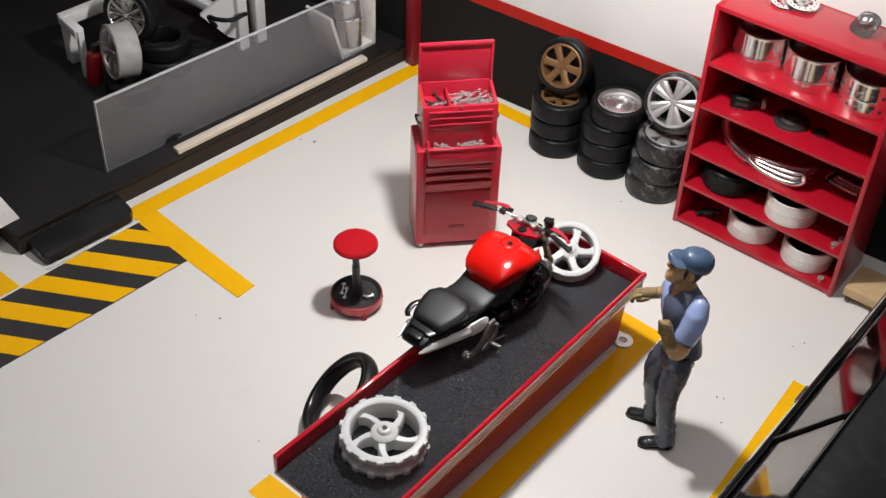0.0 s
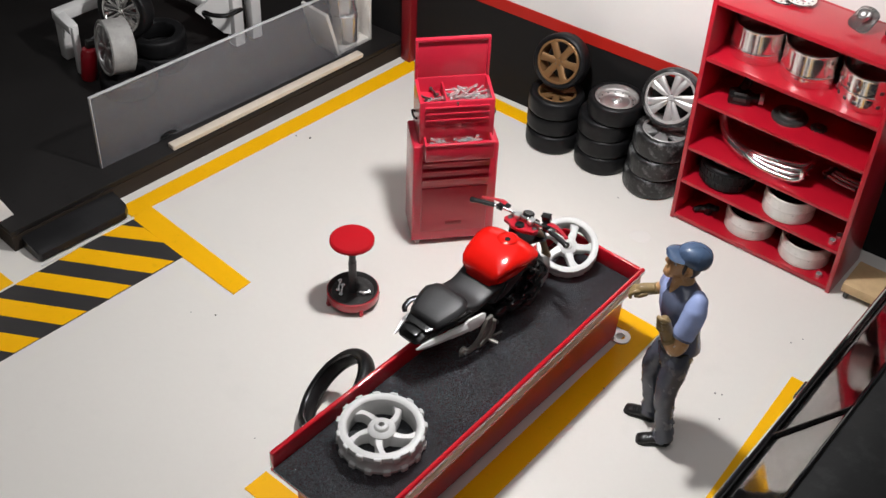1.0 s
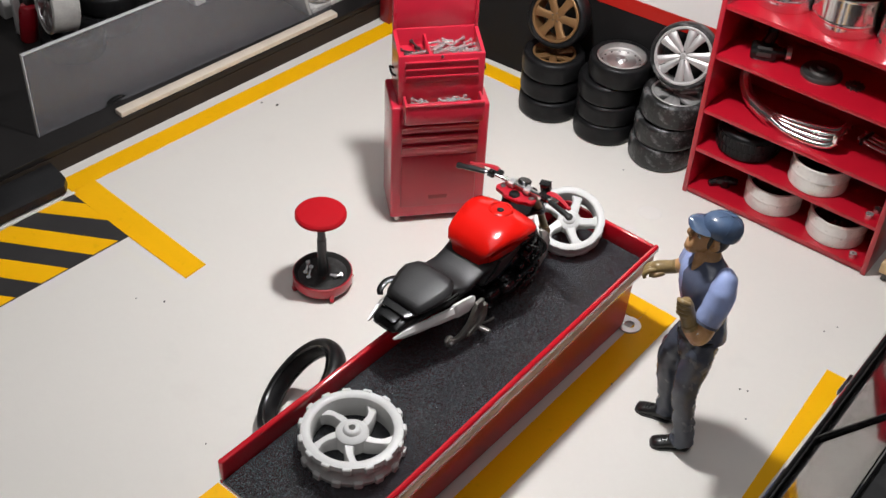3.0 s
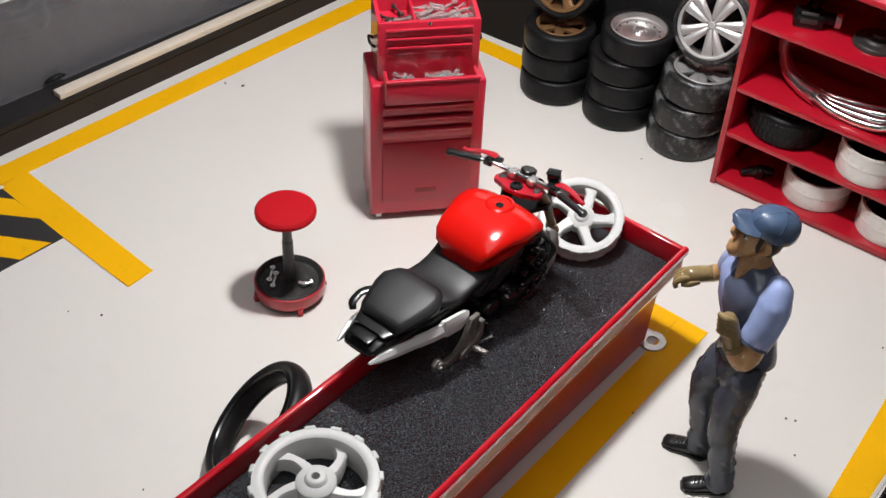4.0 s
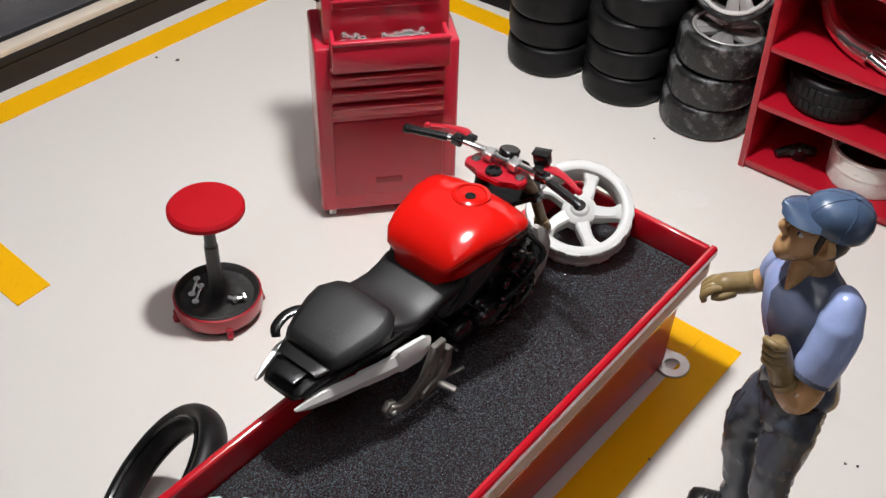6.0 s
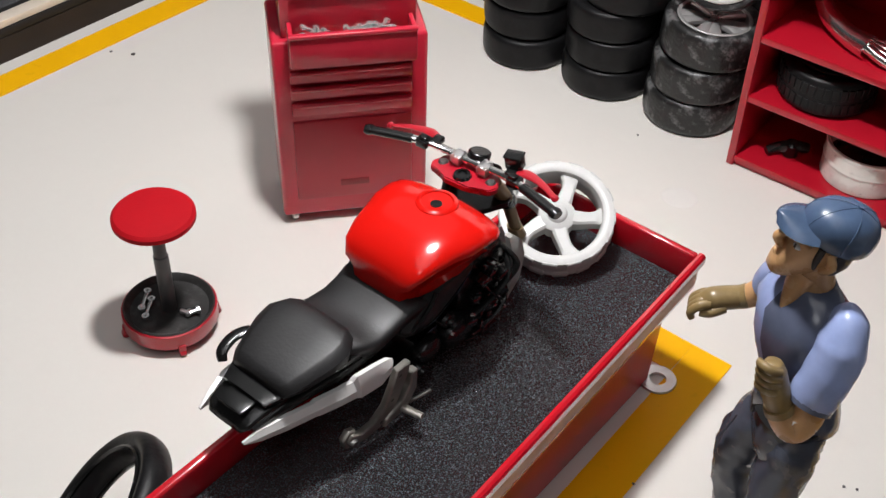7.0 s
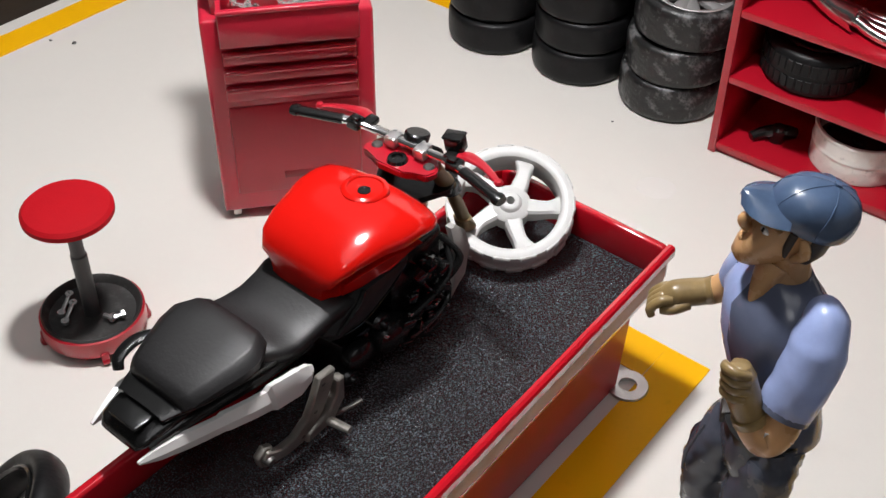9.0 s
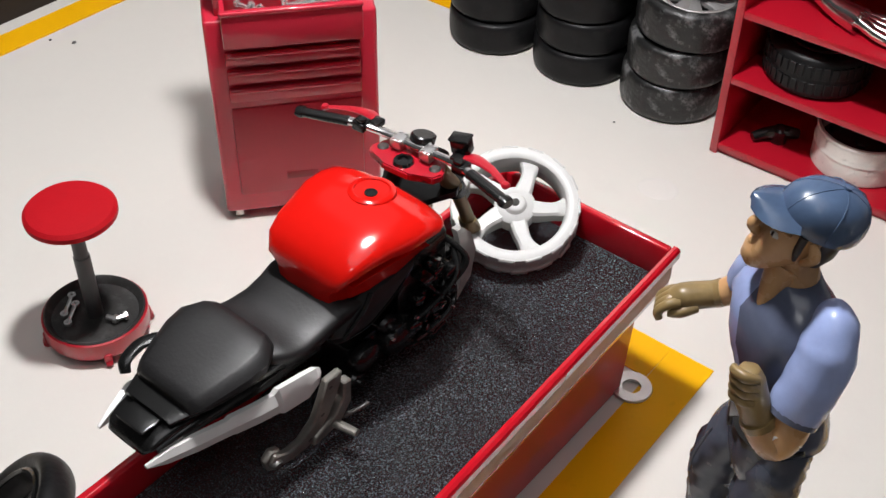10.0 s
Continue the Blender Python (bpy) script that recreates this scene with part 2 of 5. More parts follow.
def lathe(bm, profile, seg=32, m=None, mat=0, closed=False):
    """Turns (radius, height) pairs round z."""
    rings = []
    for r, z in profile:
        if r < 1e-6:
            rings.append([bm.verts.new((0, 0, z))])
        else:
            rings.append([bm.verts.new((r * math.cos(2 * math.pi * k / seg), r * math.sin(2 * math.pi * k / seg), z)) for k in range(seg)])
    pairs = list(zip(rings, rings[1:])) + ([(rings[-1], rings[0])] if closed else [])
    for a, b in pairs:
        for k in range(seg):
            l = (k + 1) % seg
            if len(a) == 1 and len(b) == 1:
                continue
            if len(a) == 1:
                f = bm.faces.new((a[0], b[k], b[l]))
            elif len(b) == 1:
                f = bm.faces.new((a[k], a[l], b[0]))
            else:
                f = bm.faces.new((a[k], a[l], b[l], b[k]))
            f.material_index = mat
    if m is not None:
        bmesh.ops.transform(bm, verts=[v for r in rings for v in r], matrix=m)
    return bm


def smooth_path(pts, steps=6):
    ps = [Vector(p) for p in pts]
    if len(ps) < 3:
        return ps
    out = []
    for i in range(len(ps) - 1):
        a, b, c, d = ps[max(i - 1, 0)], ps[i], ps[i + 1], ps[min(i + 2, len(ps) - 1)]
        for s in range(steps):
            t = s / steps
            out.append(0.5 * (2 * b + (c - a) * t + (2 * a - 5 * b + 4 * c - d) * t * t + (3 * b - a - 3 * c + d) * t ** 3))
    return out + [ps[-1]]


def tube(bm, pts, radius, seg=10, mat=0, curve=True, flat=1.0):
    """A round bar along points; radius: one number or one for each point."""
    ps = smooth_path(pts) if curve else [Vector(p) for p in pts]
    n = len(ps)
    rad = radius if isinstance(radius, (list, tuple)) else [radius, radius]
    rings, up = [], Vector((0.13, 0.21, 0.97))
    for i, p in enumerate(ps):
        d = (ps[min(i + 1, n - 1)] - ps[max(i - 1, 0)]).normalized()
        if abs(d.dot(up)) > 0.95:
            up = Vector((0.97, 0.13, 0.21))
        a = d.cross(up).normalized()
        b = a.cross(d).normalized()
        up = b
        q = i / (n - 1) * (len(rad) - 1)
        r = rad[int(q)] + (rad[min(int(q) + 1, len(rad) - 1)] - rad[int(q)]) * (q - int(q))
        rings.append([bm.verts.new(p + a * r * math.cos(2 * math.pi * k / seg) + b * r * flat * math.sin(2 * math.pi * k / seg)) for k in range(seg)])
    for u, v in zip(rings, rings[1:]):
        for k in range(seg):
            bm.faces.new((u[k], u[(k + 1) % seg], v[(k + 1) % seg], v[k])).material_index = mat
    for r in (rings[0], rings[-1]):
        bm.faces.new(r).material_index = mat
    return bm


def skin(bm, rings, mat=0, caps=True):
    """Joins closed rings of equal count, and closes the ends."""
    vs = [[bm.verts.new(p) for p in r] for r in rings]
    n = len(vs[0])
    for a, b in zip(vs, vs[1:]):
        for k in range(n):
            bm.faces.new((a[k], a[(k + 1) % n], b[(k + 1) % n], b[k])).material_index = mat
    if caps:
        bm.faces.new(vs[0]).material_index = mat
        bm.faces.new(vs[-1]).material_index = mat
    return bm


def oval(cx, cy, z, rx, ry, n=20, power=2.0, turn=0.0, axis="z"):
    """A rounded closed ring; power above 2 is squarer."""
    out = []
    for k in range(n):
        a = 2 * math.pi * k / n
        c, s = math.cos(a), math.sin(a)
        x = rx * math.copysign(abs(c) ** (2 / power), c)
        y = ry * math.copysign(abs(s) ** (2 / power), s)
        x, y = x * math.cos(turn) - y * math.sin(turn), x * math.sin(turn) + y * math.cos(turn)
        out.append((cx + x, cy + y, z) if axis == "z" else (cx + x, z, cy + y) if axis == "y" else (z, cx + x, cy + y))
    return out


def slab(bm, pts, z0, z1, mat=0, m=None):
    """A flat polygon with thickness."""
    lo = [bm.verts.new((x, y, z0)) for x, y in pts]
    hi = [bm.verts.new((x, y, z1)) for x, y in pts]
    fs = [bm.faces.new(hi), bm.faces.new(lo[::-1])]
    n = len(pts)
    for k in range(n):
        fs.append(bm.faces.new((lo[k], lo[(k + 1) % n], hi[(k + 1) % n], hi[k])))
    for f in fs:
        f.material_index = mat
    if m is not None:
        bmesh.ops.transform(bm, verts=lo + hi, matrix=m)
    return bm


def B():
    return bmesh.new()


R = Matrix.Rotation
T = lambda x, y, z: Matrix.Translation((x, y, z))

# ---- the setting ----
LEFT = 3.2  # degrees by which the dark bay is turned against the floor
WALL = 96.0
BACK = 5.0  # degrees by which the back wall is turned

tagged(part("floor", box(B(), -572, 342, -700, WALL + 30, -12, 0), FLOOR), "off-white painted board floor with faint scuffs", "floor", kind="structure")


def strip(name, pts, mat, label, z=0.3):
    return tagged(part(name, slab(B(), pts, -0.05, z), mat, smooth=0), label, "floor marking", "floor markings", "structure")


def turned(pts, x0=-217.0, y0=-88.0, a=-LEFT):
    c, s = math.cos(radians(a)), math.sin(radians(a))
    return [(x0 + (x - x0) * c - (y - y0) * s, y0 + (x - x0) * s + (y - y0) * c) for x, y in pts]


strip("tape_bay_edge", turned([(-230, -108.2), (-220.4, -108.2), (-220.4, 84), (-230, 84)]), TAPE, "long yellow floor tape along the dark bay")
strip("tape_back_wall", turned([(-212, 79.5), (-128, 79.5), (-128, 88), (-212, 88)], -150, 80, BACK * 0.4), TAPE, "yellow floor tape along the back wall", 0.35)
strip("tape_corner", [(-221, -97), (-147.6, -100.8), (-147.2, -111.2), (-182, -110.3), (-221, -108.6)], TAPE, "yellow floor tape with a cut end", 0.4)
strip("tape_far_bay", [(-420, -181), (-222.5, -181), (-222.5, -171.5), (-420, -171.5)], TAPE, "yellow floor tape beside the ramp", 0.3)
strip("tape_lift_side", [(-2, -330), (11, -330), (3.8, -1.4), (-6.6, -1.4)], TAPE, "yellow floor tape along the lift")
strip("tape_lift_end", [(-66, -12.2), (-6.7, -12.2), (-6.6, -1.4), (-66, -1.4)], TAPE, "yellow floor tape at the end of the lift")
strip("tape_lift_near_end", [(-65, -179), (-4, -179), (-4, -168), (-65, -168)], TAPE, "yellow floor tape under the open end of the lift", 0.26)
strip("tape_car", [(87, -330), (98, -330), (69.5, 13.6), (58.7, 13.2)], TAPE, "yellow floor tape beside the black car")
# hazard field: black base with yellow bars
strip("hazard_base", [(-222, -300), (-190, -300), (-182.3, -109.6), (-220.6, -108.4)], BLACKTAPE, "black base of the striped hazard field", 0.2)
for k in range(8):
    yr, yl = -114.7 - 23.1 * k, -137.8 - 22.6 * k
    xr, xl = -183.2 + 0.038 * (yr + 110), -220.6 + 0.01 * (yl + 110)
    strip("hazard_stripe", [(xl, yl - 11.4), (xr, yr - 11.9), (xr + 0.4, yr), (xl, yl)], TAPE, "slanting yellow hazard stripe on black", 0.34)
strip("hazard_stripe", [(-220.5, -125.7), (-196, -109.6), (-211, -109.2), (-220.5, -115.4)], TAPE, "cut yellow hazard stripe under the corner tape", 0.33)

# back wall: black below, red stripe, white above
TURN_BACK = Matrix.Translation((-110 * MM, WALL * MM, 0)) @ Matrix.Rotation(radians(BACK), 4, "Z") @ Matrix.Translation((110 * MM, -WALL * MM, 0))
for nm, b, mt, lb in (("wall_north", (-560, 330, WALL, WALL + 8, 0, 51.4), WALLBLACK, "black lower part of the painted back wall"), ("wall_north_stripe", (-560, 330, WALL - 0.4, WALL + 8, 51.5, 57.9), WALLRED, "red painted stripe on the back wall"),
                      ("wall_north_upper", (-222, 330, WALL, WALL + 8, 58.0, 150), WALLWHITE, "white upper part of the back wall"), ("wall_bay", (-560, -222.1, WALL, WALL + 8, 58.0, 150), WALLBLACK, "black upper wall of the dark bay")):
    ob = tagged(part(nm, box(B(), *b), mt), lb, "wall", kind="structure")
    ob.matrix_basis = TURN_BACK
# unseen side walls, added; the west one is black to cut bounce into the bay
for nm, b in (("wall_east", (330, 342, -700, 110, -12, 150)), ("wall_west", (-572, -560, -700, 70, -12, 150))):
    tagged(part(nm, box(B(), *b), WALLWHITE if nm == "wall_east" else WALLBLACK), "unseen side wall added round the model", "wall", kind="structure")

# ---- dark bay: platform, ramp, glass ----
BAY = Matrix.Translation((-217 * MM, -88 * MM, 0)) @ R(radians(-LEFT), 4, "Z") @ Matrix.Translation((217 * MM, 88 * MM, 0))


def bay(name, at, label, category, group="", kind=""):
    ob = thing(name, at, label, category, group, kind)
    if kind != "structure" and name != "ramp":
        ob.matrix_basis = place(-5.0, -4.5, 0) @ ob.matrix_basis
    ob.matrix_basis = BAY @ ob.matrix_basis
    return ob


th = bay("platform", (0, 0, 0), "black raised floor of the bay with a bare edge", "platform", kind="structure")
part("deck", box(B(), -440, -235.7, -160, 92, 8.2, 11, 0.4), PLATFORM, th)
part("edge_board", box(B(), -440, -235.5, -160, 92, 0, 8), PLYSIDE, th, "brown-black stained board edge")
th = bay("ramp", (0, 0, 0), "black sloping ramp at the edge of the platform", "ramp")
bm = B()
pts = [(-235.4, 0.4), (-221.4, 0.4), (-219.7, 1.8), (-220.6, 4.4), (-223, 5.4), (-235.3, 6.6)]
skin(bm, [[(x if x < -230 else x - d, y, z * k) for x, z in pts] for y, d, k in ((-156, 2, 0.96), (-155, 0.4, 1), (-111, 0, 1), (-107.5, 4.5, 0.96))])
part("ramp_body", bm, RAMPBLACK, th)
part("foot_trim", box(B(), -219.4, -218.2, -157, -108, 0.36, 0.8, 0.1), WHITEPLASTIC, th, "thin white edge strip")
th = bay("glass_sheet", (-243.4, -99.2, 11, 0, 0, -1.0), "clear acrylic sheet standing on the platform edge", "sheet")
part("sheet", box(B(), -0.8, 0.8, 0, 162, 0.2, 39.5, 0.2), ACRYLIC, th)
part("cut_edge", box(B(), -0.85, 0.85, 0, 162, 39.52, 40.0, 0.1), SHEETEDGE, th, "cut edge with its caught light painted pale")
part("cut_edge", box(B(), -0.85, 0.85, -0.5, -0.02, 0.2, 40.0, 0.1), SHEETEDGE, th, "cut edge with its caught light painted pale")
part("clip", tube(B(), [(1.6, 33, 2.6), (2.6, 35, 4.0), (2.8, 38, 4.4), (2.4, 41, 3.4)], [0.9, 1.3, 1.3, 0.8], 10, flat=0.7), BLACKPLASTIC, th, "dark plastic clip")
th = bay("wood_strip", (-233.6, 0, 11), "pale bare wood strip at the foot of the sheet", "strip")
part("strip", box(B(), -2.4, 2.4, -66.3, 59.2, 0, 2.4, 0.3), PALEWOOD, th)
th = bay("red_post", (-230.6, 84.5, 0), "dark red painted corner post", "post", kind="structure")
part("post", box(B(), -3.4, 3.4, -3.4, 3.4, 0, 150, 0.5), DARKRED, th)
tagged(part("panel", slab(B(), [(-249.5, -150.5), (-251.5, -150.0), (-251.5, -205), (-249.5, -205)], 0, 44, m=T(0, 0, 11.1) @ Matrix(((1, 0, -0.42, 0), (0, 1, -0.34, 0), (0, 0, 1, 0), (0, 0, 0, 1)))), GREYWHITE, smooth=0), "off-white panel at the end of the bay", "panel")


# ---- lift ----
th = thing("motorcycle_lift", (-25.2, -12.6, 0), "red motorcycle lift tray with black grained mat", "lift")


def widened(bm):
    """The tray grows a little wider towards its open end."""
    for v in bm.verts:
        v.co.x = -21.2 + (v.co.x + 21.2) * (1 + 0.0007 * max(0.0, -v.co.y))
    return bm


prof = [(-18.6, 29.4), (17.4, 29.4), (17.2, 26.0), (16.0, 0.3), (-16.5, 0.3)]
part("pedestal", skin(B(), [[(x, y, z) for x, z in prof] for y in (-160, -159, -7, -6)]), REDPAINT, th)
part("tray_floor", widened(box(B(), -20.8, 20.2, -168.8, -0.2, 28.6, 30.2, 0.3)), LIFTRED, th, "glossy red tray floor")
part("rim", widened(box(B(), -21.2, -19.4, -168.5, 0, 30.1, 38.5, 0.6, seg=3)), LIFTRED, th, "raised red rim")
prof = [(19.4, 30.3), (19.4, 38.0), (19.7, 38.45), (20.4, 38.6), (21.0, 38.4), (21.3, 37.8), (21.3, 36.2), (20.2, 36.0), (20.2, 30.3)]
part("rim", widened(skin(B(), [[(x, y, z) for x, z in prof] for y in (-169, -168, -1, 0)])), LIFTRED, th, "raised red rim", smooth=25)
part("board_edge", widened(box(B(), 20.25, 20.9, -169, -2.0, 31.4, 35.95, 0.1)), PALEEDGE, th, "pale peach strip under the rim")
part("rim", box(B(), -19.5, 19.5, -1.8, 0, 30.1, 38.4, 0.6, seg=3), LIFTRED, th, "raised red rim")
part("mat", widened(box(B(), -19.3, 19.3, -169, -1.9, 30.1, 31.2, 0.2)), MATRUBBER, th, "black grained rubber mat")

# washer on the floor
th = thing("washer", (-7.2, -17.0, 0.3), "flat steel washer lying on the floor tape", "washer")
part("ring", lathe(B(), [(2.0, 0), (4.3, 0), (4.5, 0.3), (4.3, 0.7), (2.0, 0.7)], 28, closed=True), ALU, th)

# ---- wheels and tyres ----


def tyre_profile(r, w, hole):
    """A tyre's cross section with round shoulders, fine grooves and a bead."""
    h = w / 2
    up = [(r, h * 0.3), (r - 0.06, h * 0.62), (r - 0.3, h * 0.82), (r - 0.8, h * 0.94), (r - 1.6, h), (hole + 1.4, h * 0.99), (hole + 0.5, h * 0.93), (hole, h * 0.78)]
    return [(q, -z) for q, z in up[::-1]] + up


def tyre(parent, z, r=14.0, w=9.9, hole=8.4, mat=None, dx=0.0, dy=0.0, name="tyre"):
    return part(name, lathe(B(), tyre_profile(r, w, hole), 40, T(dx, dy, z), closed=True), mat or RUBBER, parent)


def rim_barrel(bm, r, w):
    h = w / 2
    return lathe(bm, [(r, h), (r - 0.4, h + 0.25), (r - 1.2, h + 0.15), (r - 1.4, h - 0.5), (r - 1.6, -h * 0.2), (r - 1.4, -h), (r - 0.4, -h), (r - 0.5, 0)], 40, closed=True)


def rim_spoke(bm, r, w, a, twin):
    """One spoke, flaring towards the lip; a twin spoke has a slot between its halves."""
    zf = w / 2 - 0.5
    for off in ((-1, 1) if twin else (0,)):
        rows = []
        for t, half, dz in ((0.0, 1.1, 0.1), (0.25, 1.35, 0.42), (0.6, 1.6, 0.62), (0.85, 1.9, 0.5), (1.0, 2.7, 0.2)) if twin else ((0.0, 2.0, -0.1), (0.4, 1.6, 0.3), (0.8, 1.9, 0.4), (1.0, 3.0, 0.2)):
            x = 1.6 + (r - 2.2) * t
            m = R(a + off * (0.225 - 0.02 * t), 4, "Z")
            rows.append([m @ Vector((x, y * half, zf + dz + d)) for y, d in ((-1, -1.6), (-1, -0.5), (-0.6, -0.08), (0, 0.06), (0.6, -0.08), (1, -0.5), (1, -1.6))])
        skin(bm, rows)
    return bm


def rim_hub(bm, w):
    zf = w / 2 - 0.5
    lathe(bm, [(0, zf + 0.3), (1.0, zf + 0.3), (1.2, zf), (2.4, zf - 0.1), (2.7, zf - 0.6), (2.7, zf - 1.6), (0, zf - 1.6)], 20)
    for k in range(5):
        lathe(bm, [(0, 0.3), (0.28, 0.25), (0.34, -0.3)], 8, R(2 * math.pi * k / 5 + 0.3, 4, "Z") @ T(1.85, 0, zf), 1)
    return bm


def car_rim(bm, r, w, spokes, twin=False):
    """A whole car wheel in one mesh; its face looks up z."""
    rim_barrel(bm, r, w)
    for k in range(spokes):
        rim_spoke(bm, r, w, 2 * math.pi * k / spokes, twin)
    return rim_hub(bm, w)


def alloy(parent, r, w, spokes, twin, mat, label=""):
    """A car wheel as a rim that carries its spokes and hub."""
    rim = part("rim", rim_barrel(B(), r, w), mat, parent, label)
    for k in range(spokes):
        part("spoke", rim_spoke(B(), r, w, 2 * math.pi * k / spokes, twin), mat, rim)
    part("hub", rim_hub(B(), w), [mat, DARKMETAL], rim)
    return rim


def steel_rim(bm, r, w):
    """A stepped steel wheel with a ring of small holes."""
    h = w / 2
    lathe(bm, [(r, h - 0.4), (r - 0.1, h + 0.2), (r - 0.6, h + 0.3), (r - 0.9, h - 0.6), (r - 1.3, h - 1.6), (r - 1.9, h - 1.9), (r - 2.2, h - 2.9), (r - 3.6, h - 3.2), (r - 4.4, h - 2.4), (2.8, h - 2.2), (2.4, h - 1.6), (1.4, h - 1.0), (1.2, h - 0.5), (0, h - 0.4)], 40)
    for k in range(14):
        a = 2 * math.pi * k / 14
        lathe(bm, [(0, 0.12), (0.42, 0.1), (0.45, -0.2)], 8, T((r - 2.4) * math.cos(a), (r - 2.4) * math.sin(a), h - 2.85), 1)
    for k in range(5):
        a = 2 * math.pi * k / 5
        lathe(bm, [(0, 0.5), (0.3, 0.4), (0.35, -0.2)], 8, T(1.9 * math.cos(a), 1.9 * math.sin(a), h - 1.2), 0)
    return bm


def loose_wheel(name, at, rimmat, label, spokes, twin, tyremat=None, r=12.8, group="loose car wheels", share=0.77):
    th = thing(name, at, label, "wheel", group)
    part("tyre", lathe(B(), tyre_profile(r, 9.4, r * (share - 0.01)), 44, closed=True), tyremat or RUBBER, th)
    alloy(th, r * share, 9.2, spokes, twin, rimmat)
    return th


stacks = [(-116.0, 78.5), (-87.2, 81.5), (-57.4, 83.0)]
# stack beside the chest: plain tyres, the top one with a bronze rim
x, y = stacks[0]
for k in range(3):
    th = thing("stacked_tyre", (x + (0.3, -0.2, 0.2)[k], y + (0, 0.5, -0.2)[k], 5.1 + 10.2 * k), "black road tyre in a stack by the wall" if k < 2 else "black tyre on bronze rim, top of a stack", "tyre", "stacked tyres")
    tyre(th, 0, hole=9.4 if k == 2 else 8.4)
    if k == 2:
        alloy(th, 9.8, 8.6, 6, False, GOLD, "bronze six-spoke rim")
loose_wheel("standing_wheel", (x - 1.0, y + 2.5, 46.0, 70, 0, 8), GOLD, "black tyre with bronze six-spoke rim standing on a stack", 6, False, None, 13.9, share=0.8)
# second stack: three tyres, a fourth set a little forward with a steel rim
x, y = stacks[1]
for k in range(4):
    th = thing("stacked_tyre", (x + (0, 0.2, -0.2, 3.0)[k], y + (0, 0.3, 0.1, 1.5)[k], 4.95 + 9.9 * k), "black road tyre in a stack by the wall" if k < 3 else "black tyre with silver steel rim on a stack", "tyre", "stacked tyres")
    tyre(th, 0, hole=10.4 if k == 3 else 8.4)
    if k == 3:
        part("rim", steel_rim(B(), 10.8, 9.2), [ALU, BLACKPLASTIC], th, "silver steel rim with small holes")
# third stack: dusty tyres with silver rims
x, y = stacks[2]
for k in range(3):
    th = thing("stacked_tyre", (x + (-0.6, 0.2, 1.2)[k], y + (0, 0.2, 0.8)[k], 5.6 + 11.2 * k, (0, 1, -2)[k], (0, -1, 2)[k]), "scuffed dusty black tyre in a stack by the shelf", "tyre", "stacked tyres")
    tyre(th, 0, 14.4, 11.1, 10.4 if k == 2 else 8.8, DUSTYRUBBER)
    if k == 2:
        alloy(th, 10.8, 10.0, 5, True, SILVER, "silver twin-spoke rim")
loose_wheel("standing_wheel", (x + 0.5, y + 4.0, 49.4, 64, 0, 14), SILVER, "dusty tyre with silver twin-spoke rim standing on a stack", 5, True, DUSTYRUBBER, 14.2, share=0.86)

# ---- tool chest ----
th = thing("tool_chest", (-100.3, -19.2, 0, 0, 0, 50.0), "red two-part tool chest with open lid and drawer", "tool chest")
W2 = 17.2
th.matrix_basis = th.matrix_basis @ Matrix.Diagonal((1.10, 1.06, 1.085, 1))
part("cabinet", box(B(), -W2, W2, 0, 20, 2.6, 51.5, 0.9, seg=3), CHESTRED, th, "red cabinet on small casters")
bm = box(B(), -13.6, 13.6, -0.5, 0.5, 7.5, 30.5, 0.5)
door = part("cabinet_door", bm, CHESTDARK, th, "darker red flat door with a slot")
# the recess is not cut; its shade is painted as a dark red block
part("slot", box(B(), -3.4, 3.4, -0.62, 0.3, 11.0, 12.8, 0.1), DARKRED, door, "finger slot, its shade painted as a dark red block")
for k in range(4):
    bm = box(B(), -13.6, 13.6, -0.7, 0.3, 32.2 + 4.3 * k, 35.6 + 4.3 * k, 0.35)
    box(bm, -13.4, 13.4, -1.7, -0.4, 34.8 + 4.3 * k, 35.9 + 4.3 * k, 0.45, seg=3)
    part("cabinet_drawer", bm, CHESTRED, th)
for sx in (-14.5, 14.5):
    for y in (2.5, 17.5):
        bm = lathe(B(), [(0, -0.9), (1.4, -0.9), (1.6, -0.4), (1.6, 0.4), (1.4, 0.9), (0, 0.9)], 18, T(sx, y, 1.7) @ R(radians(90), 4, "Y"))
        box(bm, sx - 1.2, sx + 1.2, y - 1, y + 1, 1.8, 3.0, 0.2, mat=1)
        part("caster", bm, [GREYWHITE, DARKMETAL], th)
U2 = 14.8
part("chest_front", box(B(), -U2, U2, 2.0, 3.4, 51.6, 71.0, 0.4), CHESTRED, th)
part("chest_back", box(B(), -U2, U2, 18.0, 19.0, 51.6, 72.6, 0.4), CHESTRED, th)
for s in (-1, 1):
    bm = slab(B(), [(3.3, 51.6), (18.1, 51.6), (18.1, 72.5), (3.3, 70.8)], 0, 1.2, m=T(s * U2 - (1.2 if s > 0 else 0), 0, 0) @ Matrix(((0, 0, 1, 0), (1, 0, 0, 0), (0, 1, 0, 0), (0, 0, 0, 1))))
    part("chest_side", bm, CHESTRED, th)
part("tray_floor", box(B(), -U2 + 1, U2 - 1, 3, 18.5, 51.7, 66.0), CHESTRED, th)
part("tray_divider", box(B(), -4.2, -3.4, 3.2, 18.2, 65.8, 70.2, 0.2), CHESTRED, th)
